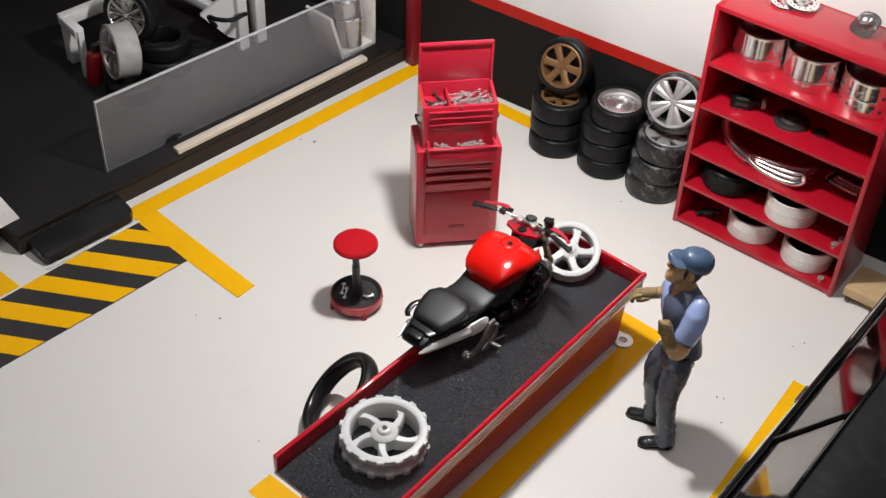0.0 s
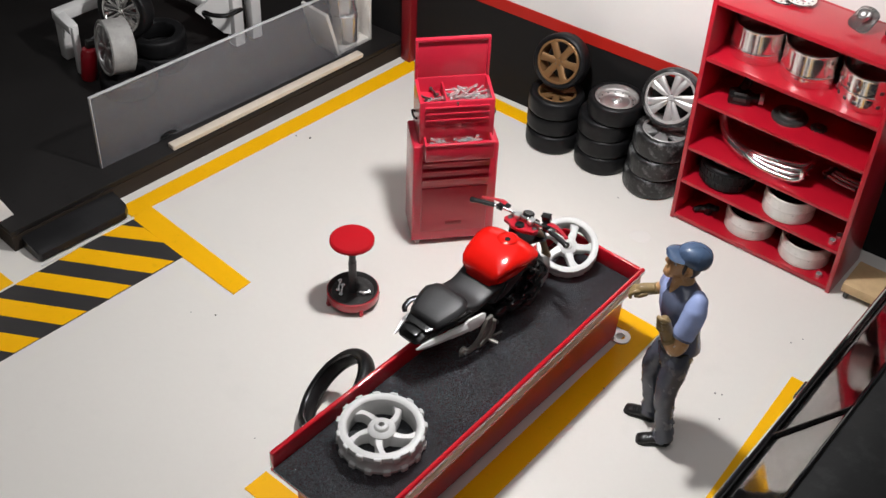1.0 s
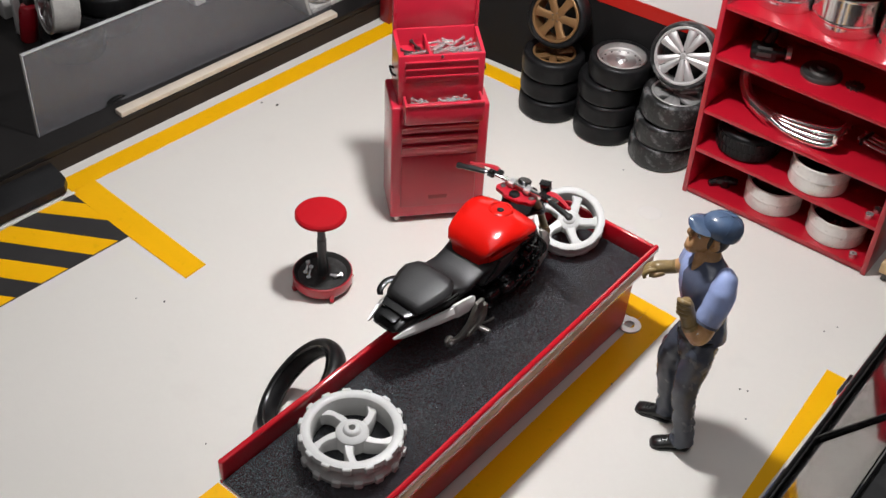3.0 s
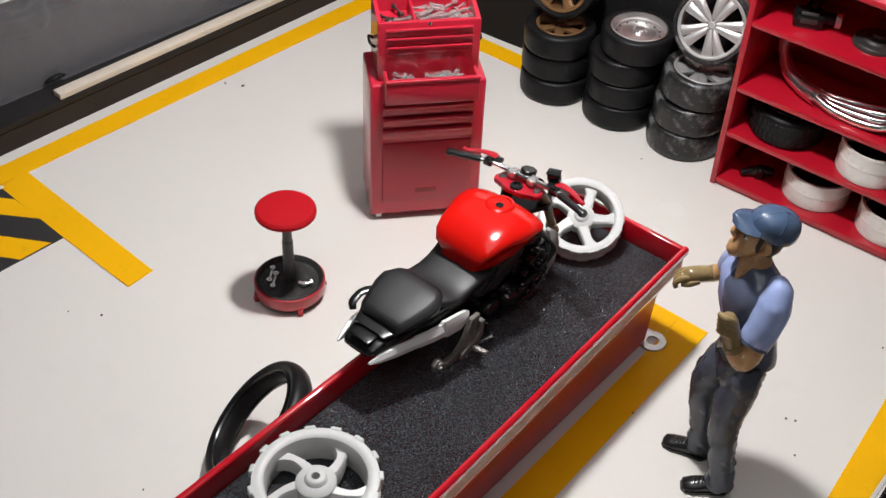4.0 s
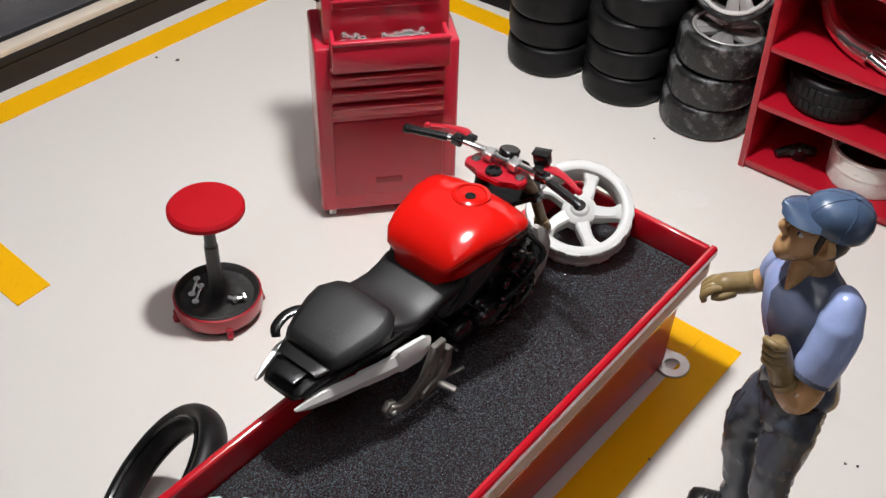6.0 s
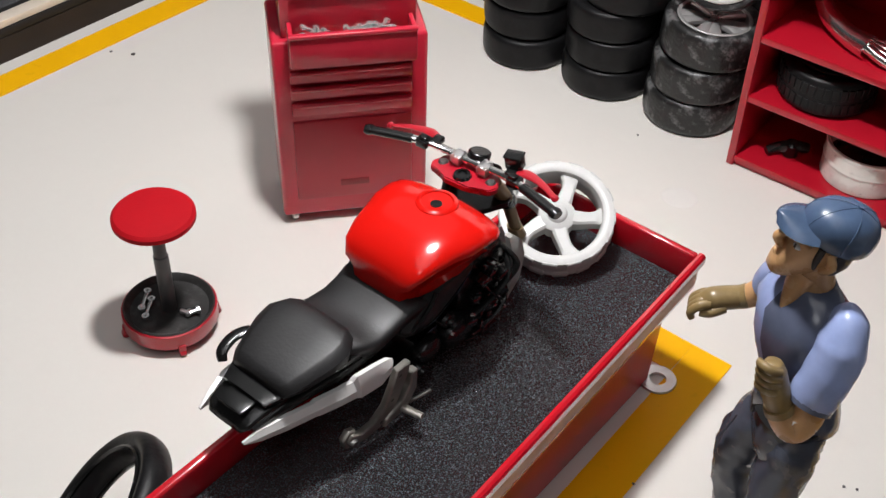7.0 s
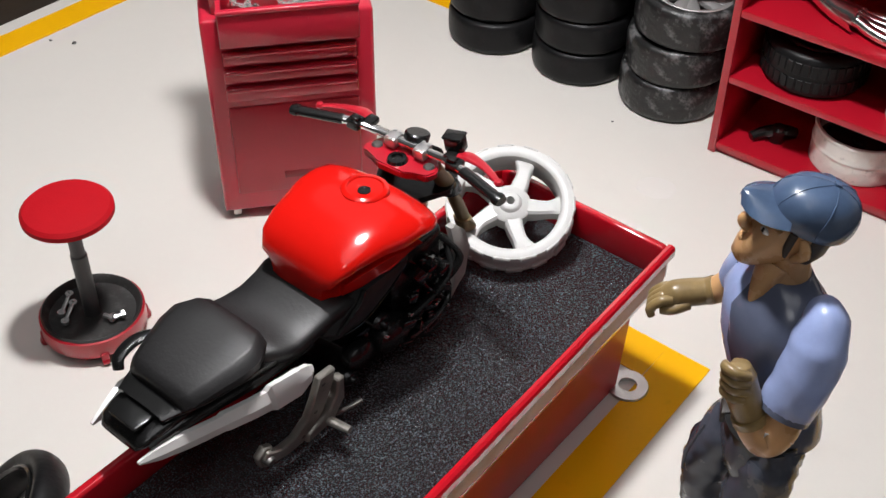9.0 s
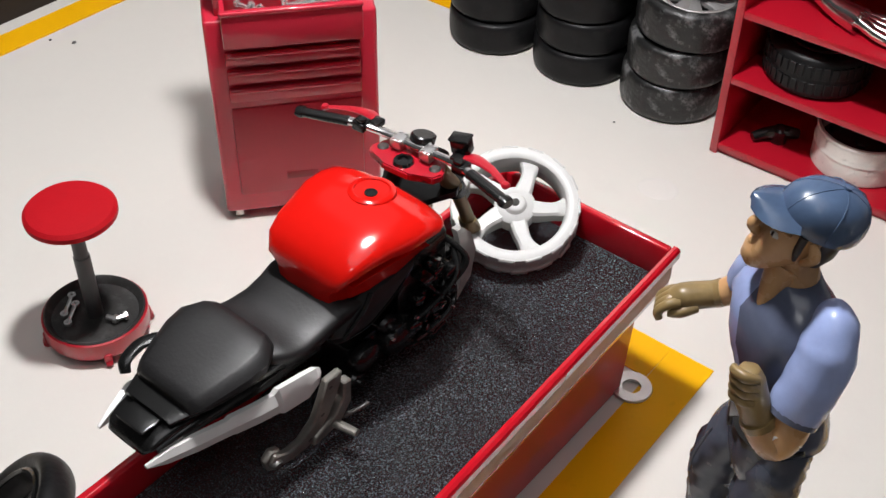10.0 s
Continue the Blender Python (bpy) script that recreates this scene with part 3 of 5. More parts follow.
for k in range(3):
    bm = box(B(), -12.6, 12.6, 1.3, 2.2, 60.9 + 2.9 * k, 63.3 + 2.9 * k, 0.25)
    box(bm, -12.2, 12.2, 0.8, 1.6, 62.8 + 2.9 * k, 63.5 + 2.9 * k, 0.25)
    part("chest_drawer", bm, CHESTRED, th)
part("lock", lathe(B(), [(0, 0.6), (0.5, 0.5), (0.7, 0)], 12, T(0, 2.0, 70.2) @ R(radians(90), 4, "X")), CHROME, th)
bm = B()
box(bm, -13.6, 13.6, -7.2, -6.2, 48.9, 57.0, 0.4)
box(bm, -13.8, 13.8, -7.6, -6.1, 56.4, 57.4, 0.4, seg=3)
box(bm, -13.6, 13.6, -6.6, -0.1, 51.6, 52.6, 0.2)
for s in (-13.1, 13.1):
    box(bm, s - 0.5, s + 0.5, -6.6, -0.1, 48.9, 56.8, 0.2)
part("open_drawer", bm, CHESTRED, th, "drawer pulled out, with tools")
bm = B()
box(bm, -U2, U2, 18.4, 19.4, 72.4, 90.5, 0.5)
for b in ((-U2, U2, 17.2, 19.2, 89.2, 90.5), (-U2, -U2 + 1.1, 17.2, 19.2, 72.6, 90.2), (U2 - 1.1, U2, 17.2, 19.2, 72.6, 90.2)):
    box(bm, *b, 0.3)
part("lid", bm, CHESTRED, th, "raised flat lid")
for s in (-1, 1):
    part("side_handle", tube(B(), [(s * 14.8, 8, 60), (s * 16.2, 8.2, 61), (s * 16.2, 12.8, 61), (s * 14.8, 13, 60)], 0.45, 8), BLACKPLASTIC, th)
chest_m = Matrix.Translation((-100.3 * MM, -19.2 * MM, 0)) @ R(radians(50.0), 4, "Z") @ Matrix.Diagonal((1.10, 1.06, 1.085, 1))


def wrench(name, m, length, mat, label, scale=1.0):
    """A small open-ended spanner lying flat."""
    bm = B()
    w = 0.55 * scale
    box(bm, -length / 2, length / 2, -w, w, 0, 0.7, 0.15)
    for s in (-1, 1):
        lathe(bm, [(0.45 * scale, 0), (1.15 * scale, 0), (1.2 * scale, 0.4), (1.15 * scale, 0.8), (0.45 * scale, 0.8)], 10, T(s * length / 2, 0, 0), closed=True)
    ob = part(name, bm, mat)
    ob.matrix_basis = m
    return tagged(ob, label, "spanner", "hand tools")


rng = random.Random(4)
for k in range(44):
    at = chest_m @ place(rng.uniform(-1.5, 11.5), rng.uniform(5, 16), 66.15 + 0.55 * (k % 5), rng.uniform(-6, 6), rng.uniform(-6, 6), rng.uniform(-40, 40))
    wrench("spanner", at, rng.uniform(2.6, 5.6), TOOLSILVER, "small chrome spanner in the chest's tray", 0.5)
for k in range(9):
    at = chest_m @ place(rng.uniform(-12, -6), rng.uniform(6, 15), 66.15 + 0.7 * (k % 3), 0, 0, rng.uniform(-90, 90))
    wrench("spanner", at, rng.uniform(3.5, 6), TOOLSILVER if k < 3 else DARKMETAL, "short spanner in the chest's small tray", 0.6)
for k in range(36):
    xx = rng.uniform(-10.5, -4) if k < 14 else rng.uniform(0, 8)
    at = chest_m @ place(xx, rng.uniform(-5.2, -1.2), 52.7 + 0.7 * (k % 4), 0, 0, rng.uniform(-60, 60))
    wrench("spanner", at, rng.uniform(2.6, 4.4), TOOLSILVER, "small chrome spanner in the open drawer", 0.6)

# ---- rolling stool ----
th = thing("rolling_stool", (-107.0, -77.7, 0), "red round mechanic's stool with black tool tray", "stool")
th.matrix_basis = th.matrix_basis @ Matrix.Diagonal((1.04, 1.04, 0.93, 1))
part("seat", lathe(B(), [(0, 38.6), (6, 38.6), (8.4, 38.2), (9.1, 37.4), (9.1, 36.2), (8.4, 35.6), (0, 35.6)], 44), SEATRED, th, "matt red round seat")
bm = lathe(B(), [(1.7, 5.5), (1.7, 24), (1.45, 24.3), (1.45, 35.8)], 20)
lathe(bm, [(1.45, 33.2), (2.0, 33.4), (2.0, 34.6), (1.45, 34.8)], 20)
part("post", bm, POSTGREY, th, "dark grey post")
part("tray_rim", lathe(B(), [(10.5, 7.3), (10.9, 7.0), (10.95, 3.2), (10.3, 2.0), (9.4, 1.8), (9.4, 2.4), (10.2, 3.6)], 48, closed=True), REDPAINT, th, "red rim of the base")
part("tray_floor", lathe(B(), [(0, 6.0), (9.0, 6.0), (9.7, 7.4), (10.2, 7.8), (10.5, 7.5), (10.3, 5.8), (9.3, 3.0), (0, 3.0)], 40), TRAYBLACK, th, "black tool tray")
for k in range(4):
    a = radians(45 + 90 * k + 17)
    bm = box(B(), -1.4, 0.7, -0.9, 0.9, 1.2, 3.8, 0.4, T(10.6 * math.cos(a), 10.6 * math.sin(a), 0) @ R(a, 4, "Z"))
    lathe(bm, [(0, -0.7), (1.1, -0.7), (1.2, 0), (1.1, 0.7), (0, 0.7)], 14, T(10.5 * math.cos(a), 10.5 * math.sin(a), 1.2) @ R(a, 4, "Z") @ R(radians(90), 4, "X"))
    part("foot", bm, REDPAINT, th)
for dx, dy, a in ((-2.6, -5.8, 38), (0.2, -7.0, 41)):
    wrench("spanner", place(-107.0 + dx - 3.2, -77.7 + dy + 3.2, 6.05, 0, 0, 130 - a * 0.1), 5.8, TOOLSILVER, "steel spanner lying in the stool's tray", 0.8)
for dx, dy, a in ((5.2, 0.6, 20), (6.6, 2.2, 70)):
    ob = part("bolt", lathe(B(), [(0, -1.3), (0.55, -1.3), (0.55, 0.5), (1.0, 0.5), (1.0, 1.2), (0, 1.2)], 6, R(radians(90), 4, "Y")), ALU)
    ob.matrix_basis = place(-107.0 + dx, -77.7 + dy, 7.0, 0, 0, a)
    tagged(ob, "short steel bolt lying in the stool's tray", "bolt", "hand tools")


# ---- loose motorcycle wheels ----
def moto_wheel(at, label, w=1.0, size=1.0):
    th = thing("loose_wheel", at, label, "wheel", "loose motorcycle wheels")
    th.matrix_basis = th.matrix_basis @ Matrix.Scale(size, 4)
    prof = [(11.5, -4.4), (13.2, -5.0), (14.4, -4.6), (14.6, -3.0), (13.9, -2.0), (13.5, 0), (13.9, 2.0), (14.6, 3.0), (14.4, 4.6), (13.2, 5.0), (12.3, 4.9), (11.7, 4.3), (11.5, 3.4), (11.2, 1.2), (11.2, -1.2), (11.5, -3.4)]
    part("rim", lathe(B(), [(r, z * w) for r, z in prof], 60, closed=True), WHEELWHITE, th, "white bare rim")
    for k in range(5):
        a = 2 * math.pi * k / 5
        bm = B()
        rings = []
        for i in range(9):
            t = i / 8
            rr = 2.6 + 9.0 * t
            aa = a + (0.36 if w > 0.8 else 0.16) * t * t - 0.1
            wd = (1.7 if w > 0.8 else 2.1) - 0.75 * t + 1.9 * max(0, t - 0.7) * 2
            c, s = math.cos(aa), math.sin(aa)
            hh = (3.0 - 0.9 * t) * w
            v0 = -0.4 * w if w > 0.8 else 0.4
            rings.append([(rr * c - u * s, rr * s + u * c, v + v0) for u, v in ((-wd, -hh), (wd, -hh), (wd, hh * 0.7), (wd * 0.7, hh), (-wd * 0.7, hh), (-wd, hh * 0.7))])
        part("spoke", skin(bm, rings), WHEELWHITE, th)
    part("hub", lathe(B(), [(r, z * w) for r, z in ((1.0, 5.2), (1.9, 5.2), (2.3, 4.9), (2.7, 3.9), (4.2, 3.4), (4.7, 2.8), (4.7, -2.6), (2.4, -3.4), (2.1, -5.0), (1.0, -5.0))], 30, closed=True), WHEELWHITE, th)
    for k in range(15):
        a = 2 * math.pi * k / 15
        for z in (3.5, -3.5):
            b = a + (0.21 if z < 0 else 0)
            part("lug", box(B(), -0.6, 0.75 if w > 0.8 else 0.2, *((-1.3, 1.3) if w > 0.8 else (-2.0, 2.0)), -1.35 * w, 1.35 * w, 0.3, R(b, 4, "Z") @ T(14.5, 0, z * w), seg=1), WHEELWHITE, th)
    return th


moto_wheel((-25.2, -147.0, 35.7, 0, 0, 20), "white bare motorcycle wheel lying flat on the mat", 0.84, 1.06)
moto_wheel((-35.0, -24.4, 39.4, 24, 0, 36), "white bare motorcycle wheel standing at the tray's end", 0.72, 0.87)

# motorcycle tyre leaning against the lift
th = thing("loose_tyre", (-62.5, -132.5, 16.8, 0, -46, 38), "bare black motorcycle tyre leaning on the lift", "tyre")
ring = [(15.6 + 4.0 * (0.5 + 0.5 * math.cos(a)) - 0.8 * (math.cos(a) < -0.6), 3.3 * math.sin(a)) for a in [2 * math.pi * k / 18 for k in range(18)]]
part("carcass", lathe(B(), ring, 60, closed=True), RUBBER, th)
for s in (-1, 1):
    part("bead", lathe(B(), [(15.0, s * 2.6), (15.6, s * 2.0), (15.8, s * 3.0), (15.3, s * 3.2)], 60, closed=True), BLACKPLASTIC, th)

# ---- motorcycle ----
bike = thing("motorcycle", (-39.7, -66.8, 31.2, 0, 0, -0.6), "red and black motorcycle without wheels, half dismantled", "motorcycle")
bike.matrix_basis = bike.matrix_basis @ Matrix.Diagonal((1.06, 1.085, 0.80, 1))


def rear(y):
    """Lengths behind the rider's seat are drawn out by a twentieth."""
    return y if y > -17 else -17 + (y + 17) * 1.05


def sections(rows, n=24, power=2.4):
    """Rings across the bike: (y, centre x, centre z, half width, half height up, half height down, power)."""
    out = []
    for y, cx, cz, w, up, dn, *pw in rows:
        p = pw[0] if pw else power
        ring = []
        for k in range(n):
            a = 2 * math.pi * k / n
            c, s = math.cos(a), math.sin(a)
            ring.append((cx + w * math.copysign(abs(c) ** (2 / p), c), rear(y), cz + (up if s > 0 else dn) * math.copysign(abs(s) ** (2 / p), s)))
        out.append(ring)
    return out


# tank: narrow behind, wide knee pads, drooping shoulders in front
def tank_ring(y, top, wide, crease, low_x, low_z, p=2.3):
    """Domed above a crease, a hollowed flank below it, flat underneath."""
    half = []
    for k in range(13):
        a = math.pi / 2 * (1 - k / 12)
        half.append((wide * math.cos(a) ** (2 / p), crease + (top - crease) * math.sin(a) ** (2 / p) if k < 12 else crease))
    for t, dent in ((0.1, 0.75), (0.35, 1.3), (0.68, 0.9), (1.0, 0.0)):
        half.append((wide + (low_x - wide) * t - dent * min(1.0, wide / 9.0), crease + (low_z - crease) * t))
    half.append((low_x * 0.6, low_z - 0.4))
    return [(x, y, z) for x, z in half] + [(0, y, low_z - 0.5)] + [(-x, y, z) for x, z in half[:0:-1]]


bm = skin(B(), [tank_ring(*q) for q in (
    (-10.6, 32.0, 4.0, 31.0, 3.2, 27.6, 2.8), (-10.2, 35.6, 7.4, 33.2, 5.4, 27.0, 3.4), (-8.6, 38.2, 8.8, 35.4, 6.6, 26.8, 3.2), (-5.6, 40.2, 9.8, 36.6, 7.4, 27.2, 3.0), (-1.7, 41.5, 10.7, 37.0, 8.2, 27.8, 2.8), (1.8, 42.0, 11.7, 36.6, 8.8, 28.6, 2.8),
    (5.3, 41.8, 12.0, 36.8, 9.0, 29.6, 2.5), (8.2, 40.4, 12.0, 36.4, 8.8, 30.8, 2.3), (10.5, 38.6, 10.9, 35.4, 8.0, 32.0, 2.1), (12.2, 36.4, 9.0, 34.4, 6.4, 32.6, 2.0), (13.2, 34.8, 5.0, 34.0, 4.0, 33.0, 2.0))])
tank = part("tank", bm, TANKRED, bike, "glossy red fuel tank", smooth=30)
for s in (-1, 1):
    rings = []
    for y, hi, lo, x0, x1 in ((-7.6, 32.6, 28.6, 7.9, 7.1), (-4.6, 34.6, 28.8, 9.4, 8.1), (-0.6, 35.4, 29.6, 10.4, 8.9), (3.6, 35.2, 31.2, 11.0, 9.7), (6.6, 33.8, 32.6, 11.0, 10.5)):
        rings.append([(s * (x0 - 1.4), y, hi), (s * (x0 + 0.25), y, hi - 0.3), (s * (x1 + 0.25), y, lo + 0.3), (s * (x1 - 1.4), y, lo)])
    part("knee_panel", skin(B(), rings), TANKRED, tank, smooth=15)
tilt = T(0.4, 5.2, 41.85) @ R(radians(-4), 4, "X")
part("filler_ring", lathe(B(), [(2.7, -0.6), (2.85, 0.3), (3.05, 0.5), (3.35, 0.44), (3.8, 0.05), (4.0, -1.2)], 36, tilt), TANKRED, tank, "red filler recess")
part("filler_bowl", lathe(B(), [(0, -0.12), (1.4, -0.08), (2.9, 0.06), (2.9, -0.8), (0, -0.8)], 28, tilt), TANKRED, tank)
# the tank stays closed; a black disc paints the shade inside the hole
part("filler_hole", lathe(B(), [(0, -0.02), (0.75, 0.0), (0.8, 0.16), (1.05, 0.14), (1.15, -0.4)], 18, tilt @ T(0.3, -0.5, 0)), BLACKPLASTIC, tank, "filler hole, its dark inside painted as a black disc")

# seat in two levels; what lies behind y = -18 is drawn out by a twentieth
bm = skin(B(), sections([
    (-6.0, 0, 26.8, 8.8, 1.6, 5.0, 2.8), (-9.0, 0, 27.0, 8.8, 2.2, 5.4, 2.8), (-11.5, -0.2, 26.0, 8.4, 2.0, 5.2, 2.6), (-14.5, -0.4, 24.8, 8.4, 1.9, 4.8, 2.6), (-17.5, -0.7, 24.2, 8.7, 2.0, 4.4, 2.8), (-20.0, -1.0, 24.6, 8.6, 2.4, 4.0, 3.0), (-22.6, -1.4, 25.4, 8.0, 2.8, 3.6, 3.0), (-23.6, -1.6, 25.6, 7.2, 2.2, 3.2)], 32))
part("rider_seat", bm, SEATBLACK, bike, "black rider's seat", smooth=60)


def cushion(rows):
    """A flat pad with chamfered edges: (y, half width, top z, thickness)."""
    out = []
    for y, w, z, h in rows:
        y = rear(y)
        half = [(w * 0.3, z + 0.1), (w * 0.76, z - 0.05), (w * 0.82, z - 0.2), (w * 0.96, z - 1.5), (w, z - 1.9), (w * 0.97, z - h)]
        out.append([(x - 1.5, y, q) for x, q in half] + [(-x - 1.5, y, q) for x, q in half[::-1]])
    return out


bm = skin(B(), cushion(((-20.8, 5.4, 28.6, 2.4), (-21.4, 6.8, 30.2, 3.6), (-22.8, 8.0, 31.2, 4.4), (-25.0, 9.4, 31.0, 4.2), (-28.0, 9.2, 30.4, 4.0), (-31.6, 8.2, 29.4, 3.4), (-34.6, 7.2, 28.4, 2.8), (-35.8, 6.4, 27.6, 2.4), (-36.2, 5.8, 26.8, 1.8))))
part("passenger_seat", bm, SEATBLACK, bike, "black raised passenger's seat", smooth=40)
part("seat_base", skin(B(), sections([(-18, -1.0, 23.6, 8.2, 1.2, 2.4, 3.5), (-25, -1.8, 24.8, 8.7, 1.3, 2.2, 3.5), (-33, -2.0, 24.6, 7.4, 1.2, 1.8, 3.2), (-38.8, -2.0, 24.0, 5.0, 0.8, 1.2, 2.8)], 28)), BLACKPLASTIC, bike)
# tail
bm = skin(B(), sections([(-33.0, -2.0, 22.4, 6.0, 1.2, 2.0, 3.5), (-37.0, -2.0, 22.0, 5.6, 1.2, 2.0, 3.4), (-40.0, -2.1, 21.4, 5.2, 1.3, 2.0, 3.2), (-42.0, -2.1, 20.6, 4.8, 1.2, 1.6, 3.0), (-43.0, -2.1, 19.8, 3.9, 0.6, 0.8, 2.6)], 28))
part("tail", bm, BLACKPLASTIC, bike, "glossy black tail hump", smooth=60)
part("undertail", skin(B(), sections([(-14, -0.8, 21.4, 8.0, 2.2, 2.0, 4), (-24, -1.4, 21.4, 8.2, 2.4, 1.8, 4), (-34, -1.9, 20.8, 6.8, 2.0, 1.4, 4), (-41.5, -2.0, 19.6, 5.2, 1.2, 0.8, 3)], 24)), BLACKPLASTIC, bike)
part("tail_plate", box(B(), -5.0, 1.0, -43.4, -39.4, 22.8, 23.8, 0.5), BLACKPLASTIC, bike)
for s in (-1, 1):
    rings = []
    for y, x, z, h, w in ((-17.8, 12.4, 21.8, 0.8, 0.3), (-18.6, 12.3, 21.4, 1.9, 0.8), (-20.6, 11.9, 20.4, 3.0, 1.0), (-24.6, 11.0, 20.0, 3.1, 1.0), (-25.2, 10.6, 19.4, 2.3, 0.9), (-28.0, 9.8, 19.2, 2.2, 0.9), (-31.4, 8.6, 19.0, 2.1, 0.9), (-32.0, 8.4, 18.8, 1.8, 0.8), (-37.0, 6.7, 18.5, 1.8, 0.8), (-41.0, 5.4, 18.2, 1.3, 0.6), (-43.6, 4.6, 18.0, 0.3, 0.3)):
        if s < 0 and y > -27:
            continue
        x, z = (x + 1.2, z + 1.0) if s < 0 and y < -33 else (x, z)
        y = rear(y)
        rings.append([(s * (x + w) - 1.8, y, z - h), (s * (x + w * 1.1) - 1.8, y, z), (s * (x + w * 0.2) - 1.8, y, z + h), (s * (x - w) - 1.8, y, z + h * 0.8), (s * (x - w) - 1.8, y, z - h)])
    part("side_panel", skin(B(), rings), WHITEPLASTIC, bike, "white tail side panel", smooth=20)
    if s < 0:
        part("grab_rail", tube(B(), [(s * 6.0 - 1.2, -30, 26.0), (s * 8.6 - 1.2, -30.8, 26.8), (s * 9.8 - 1.2, -33.4, 26.8), (s * 9.4 - 1.2, -36.6, 26.0), (s * 8.4 - 1.2, -37.6, 24.4)], [1.1, 1.2, 1.2, 1.1, 0.9], 12, flat=0.6), BLACKPLASTIC, bike, "black grab rail")
    # side cover under the seat, frame tube
    bm = skin(B(), [[(s * x, y, z) for y, z in ring] for x, ring in (
        (5.0, [(-11.6, 19.4), (-13.0, 22.4), (-11.0, 25.8), (-4.6, 29.6), (7.6, 29.8), (7.0, 26.6), (2.2, 22.6), (-5.0, 18.8)]),
        (7.8, [(-11.4, 19.8), (-12.6, 22.4), (-10.8, 25.4), (-4.6, 29.2), (7.2, 29.4), (6.6, 26.6), (2.0, 22.8), (-5.0, 19.2)]),
        (8.9, [(-10.4, 20.6), (-11.2, 22.4), (-9.8, 24.6), (-4.4, 28.2), (5.6, 28.4), (5.2, 26.6), (1.4, 23.6), (-5.0, 20.2)]),
        (9.2, [(-8.4, 21.8), (-8.8, 22.6), (-8.0, 23.8), (-3.4, 26.8), (3.0, 27.2), (2.6, 26.0), (0.0, 24.4), (-4.6, 21.8)]))])
    part("side_cover", bm, SEATBLACK, bike, smooth=24)
    part("cover_edge", tube(B(), [(s * 9.0, -9.6, 20.9), (s * 9.1, -5.0, 20.4), (s * 9.1, 1.0, 23.6), (s * 8.8, 5.2, 26.8)], 0.22, 6), BLACKGLOSS, bike)
    part("cover_seam", tube(B(), [(s * 9.0, -4.6, 28.8), (s * 9.35, -6.4, 26.6), (s * 9.3, -8.8, 24.4), (s * 9.0, -11.0, 22.2)], [0.5, 0.45, 0.3, 0.3], 6), BLACKGLOSS, bike)
    # grey footrest bracket: a forked plate, a heel guard and a peg, hung low
    held = set(bike.children)
    def plate(pts, x0, x1):
        bm = slab(B(), pts, x0, x1, m=Matrix(((0, 0, s, 0), (1, 0, 0, 0), (0, 1, 0, 0), (0, 0, 0, 1))))
        bmesh.ops.bevel(bm, geom=bm.edges[:], offset=0.3, segments=1, affect="EDGES")
        return bm

    part("footrest_bracket", plate([(-9.4, 22.8), (-13.4, 23.0), (-15.2, 17.5), (-17.2, 12.8), (-20.6, 10.2), (-23.6, 10.2), (-26.4, 12.4), (-27.6, 10.6), (-26.2, 8.0), (-22.6, 6.6), (-18.6, 6.6), (-16.2, 8.4), (-13.2, 11.8), (-11.2, 16.2), (-9.8, 20.0)], 9.6, 11.2), BRACKETGREY, bike, "grey cast footrest bracket")
    part("bracket_strut", plate([(-8.0, 19.0), (-9.8, 19.2), (-10.2, 14.6), (-12.6, 10.6), (-17.6, 8.6), (-18.2, 6.2), (-11.4, 7.0), (-8.2, 12.0)], 9.9, 11.9), BRACKETGREY, bike)
    part("heel_guard", plate([(-24.6, 12.0), (-26.6, 13.4), (-28.4, 11.4), (-28.0, 8.0), (-26.4, 6.4), (-25.6, 8.2), (-26.6, 10.4)], 8.8, 10.4), BRACKETGREY, bike)
    part("heel_bolt", lathe(B(), [(0, 1.4), (0.8, 1.3), (1.1, 0.8), (1.1, -0.8)], 12, T(s * 10.6, -26.6, 10.0) @ R(radians(90 * s), 4, "Y")), DARKMETAL, bike)
    for y, z in ((-12.6, 20.4), (-15.0, 13.4), (-18.4, 8.4)):
        part("bracket_bolt", lathe(B(), [(0, 0.7), (0.5, 0.6), (0.6, 0)], 8, T(s * 10.6, y, z) @ R(radians(90 * s), 4, "Y")), DARKMETAL, bike)
    part("footpeg", tube(B(), [(s * 10.6, -12.8, 8.2), (s * 13.6, -12.4, 8.4), (s * 16.6, -12.0, 8.6)], [1.05, 0.95, 0.8], 10), BRACKETGREY, bike)
    part("toe_lever", tube(B(), [(s * 10.8, -11.4, 7.4), (s * 11.6, -7.4, 6.6), (s * 12.4, -4.6, 7.0)], [0.6, 0.5, 0.6], 8), DARKMETAL, bike)
    for ob in set(bike.children) - held:
        ob.matrix_basis = place(2.0 * s, -15.4, 18.6) @ Matrix.Scale(0.86, 4) @ place(0, 11, -23)

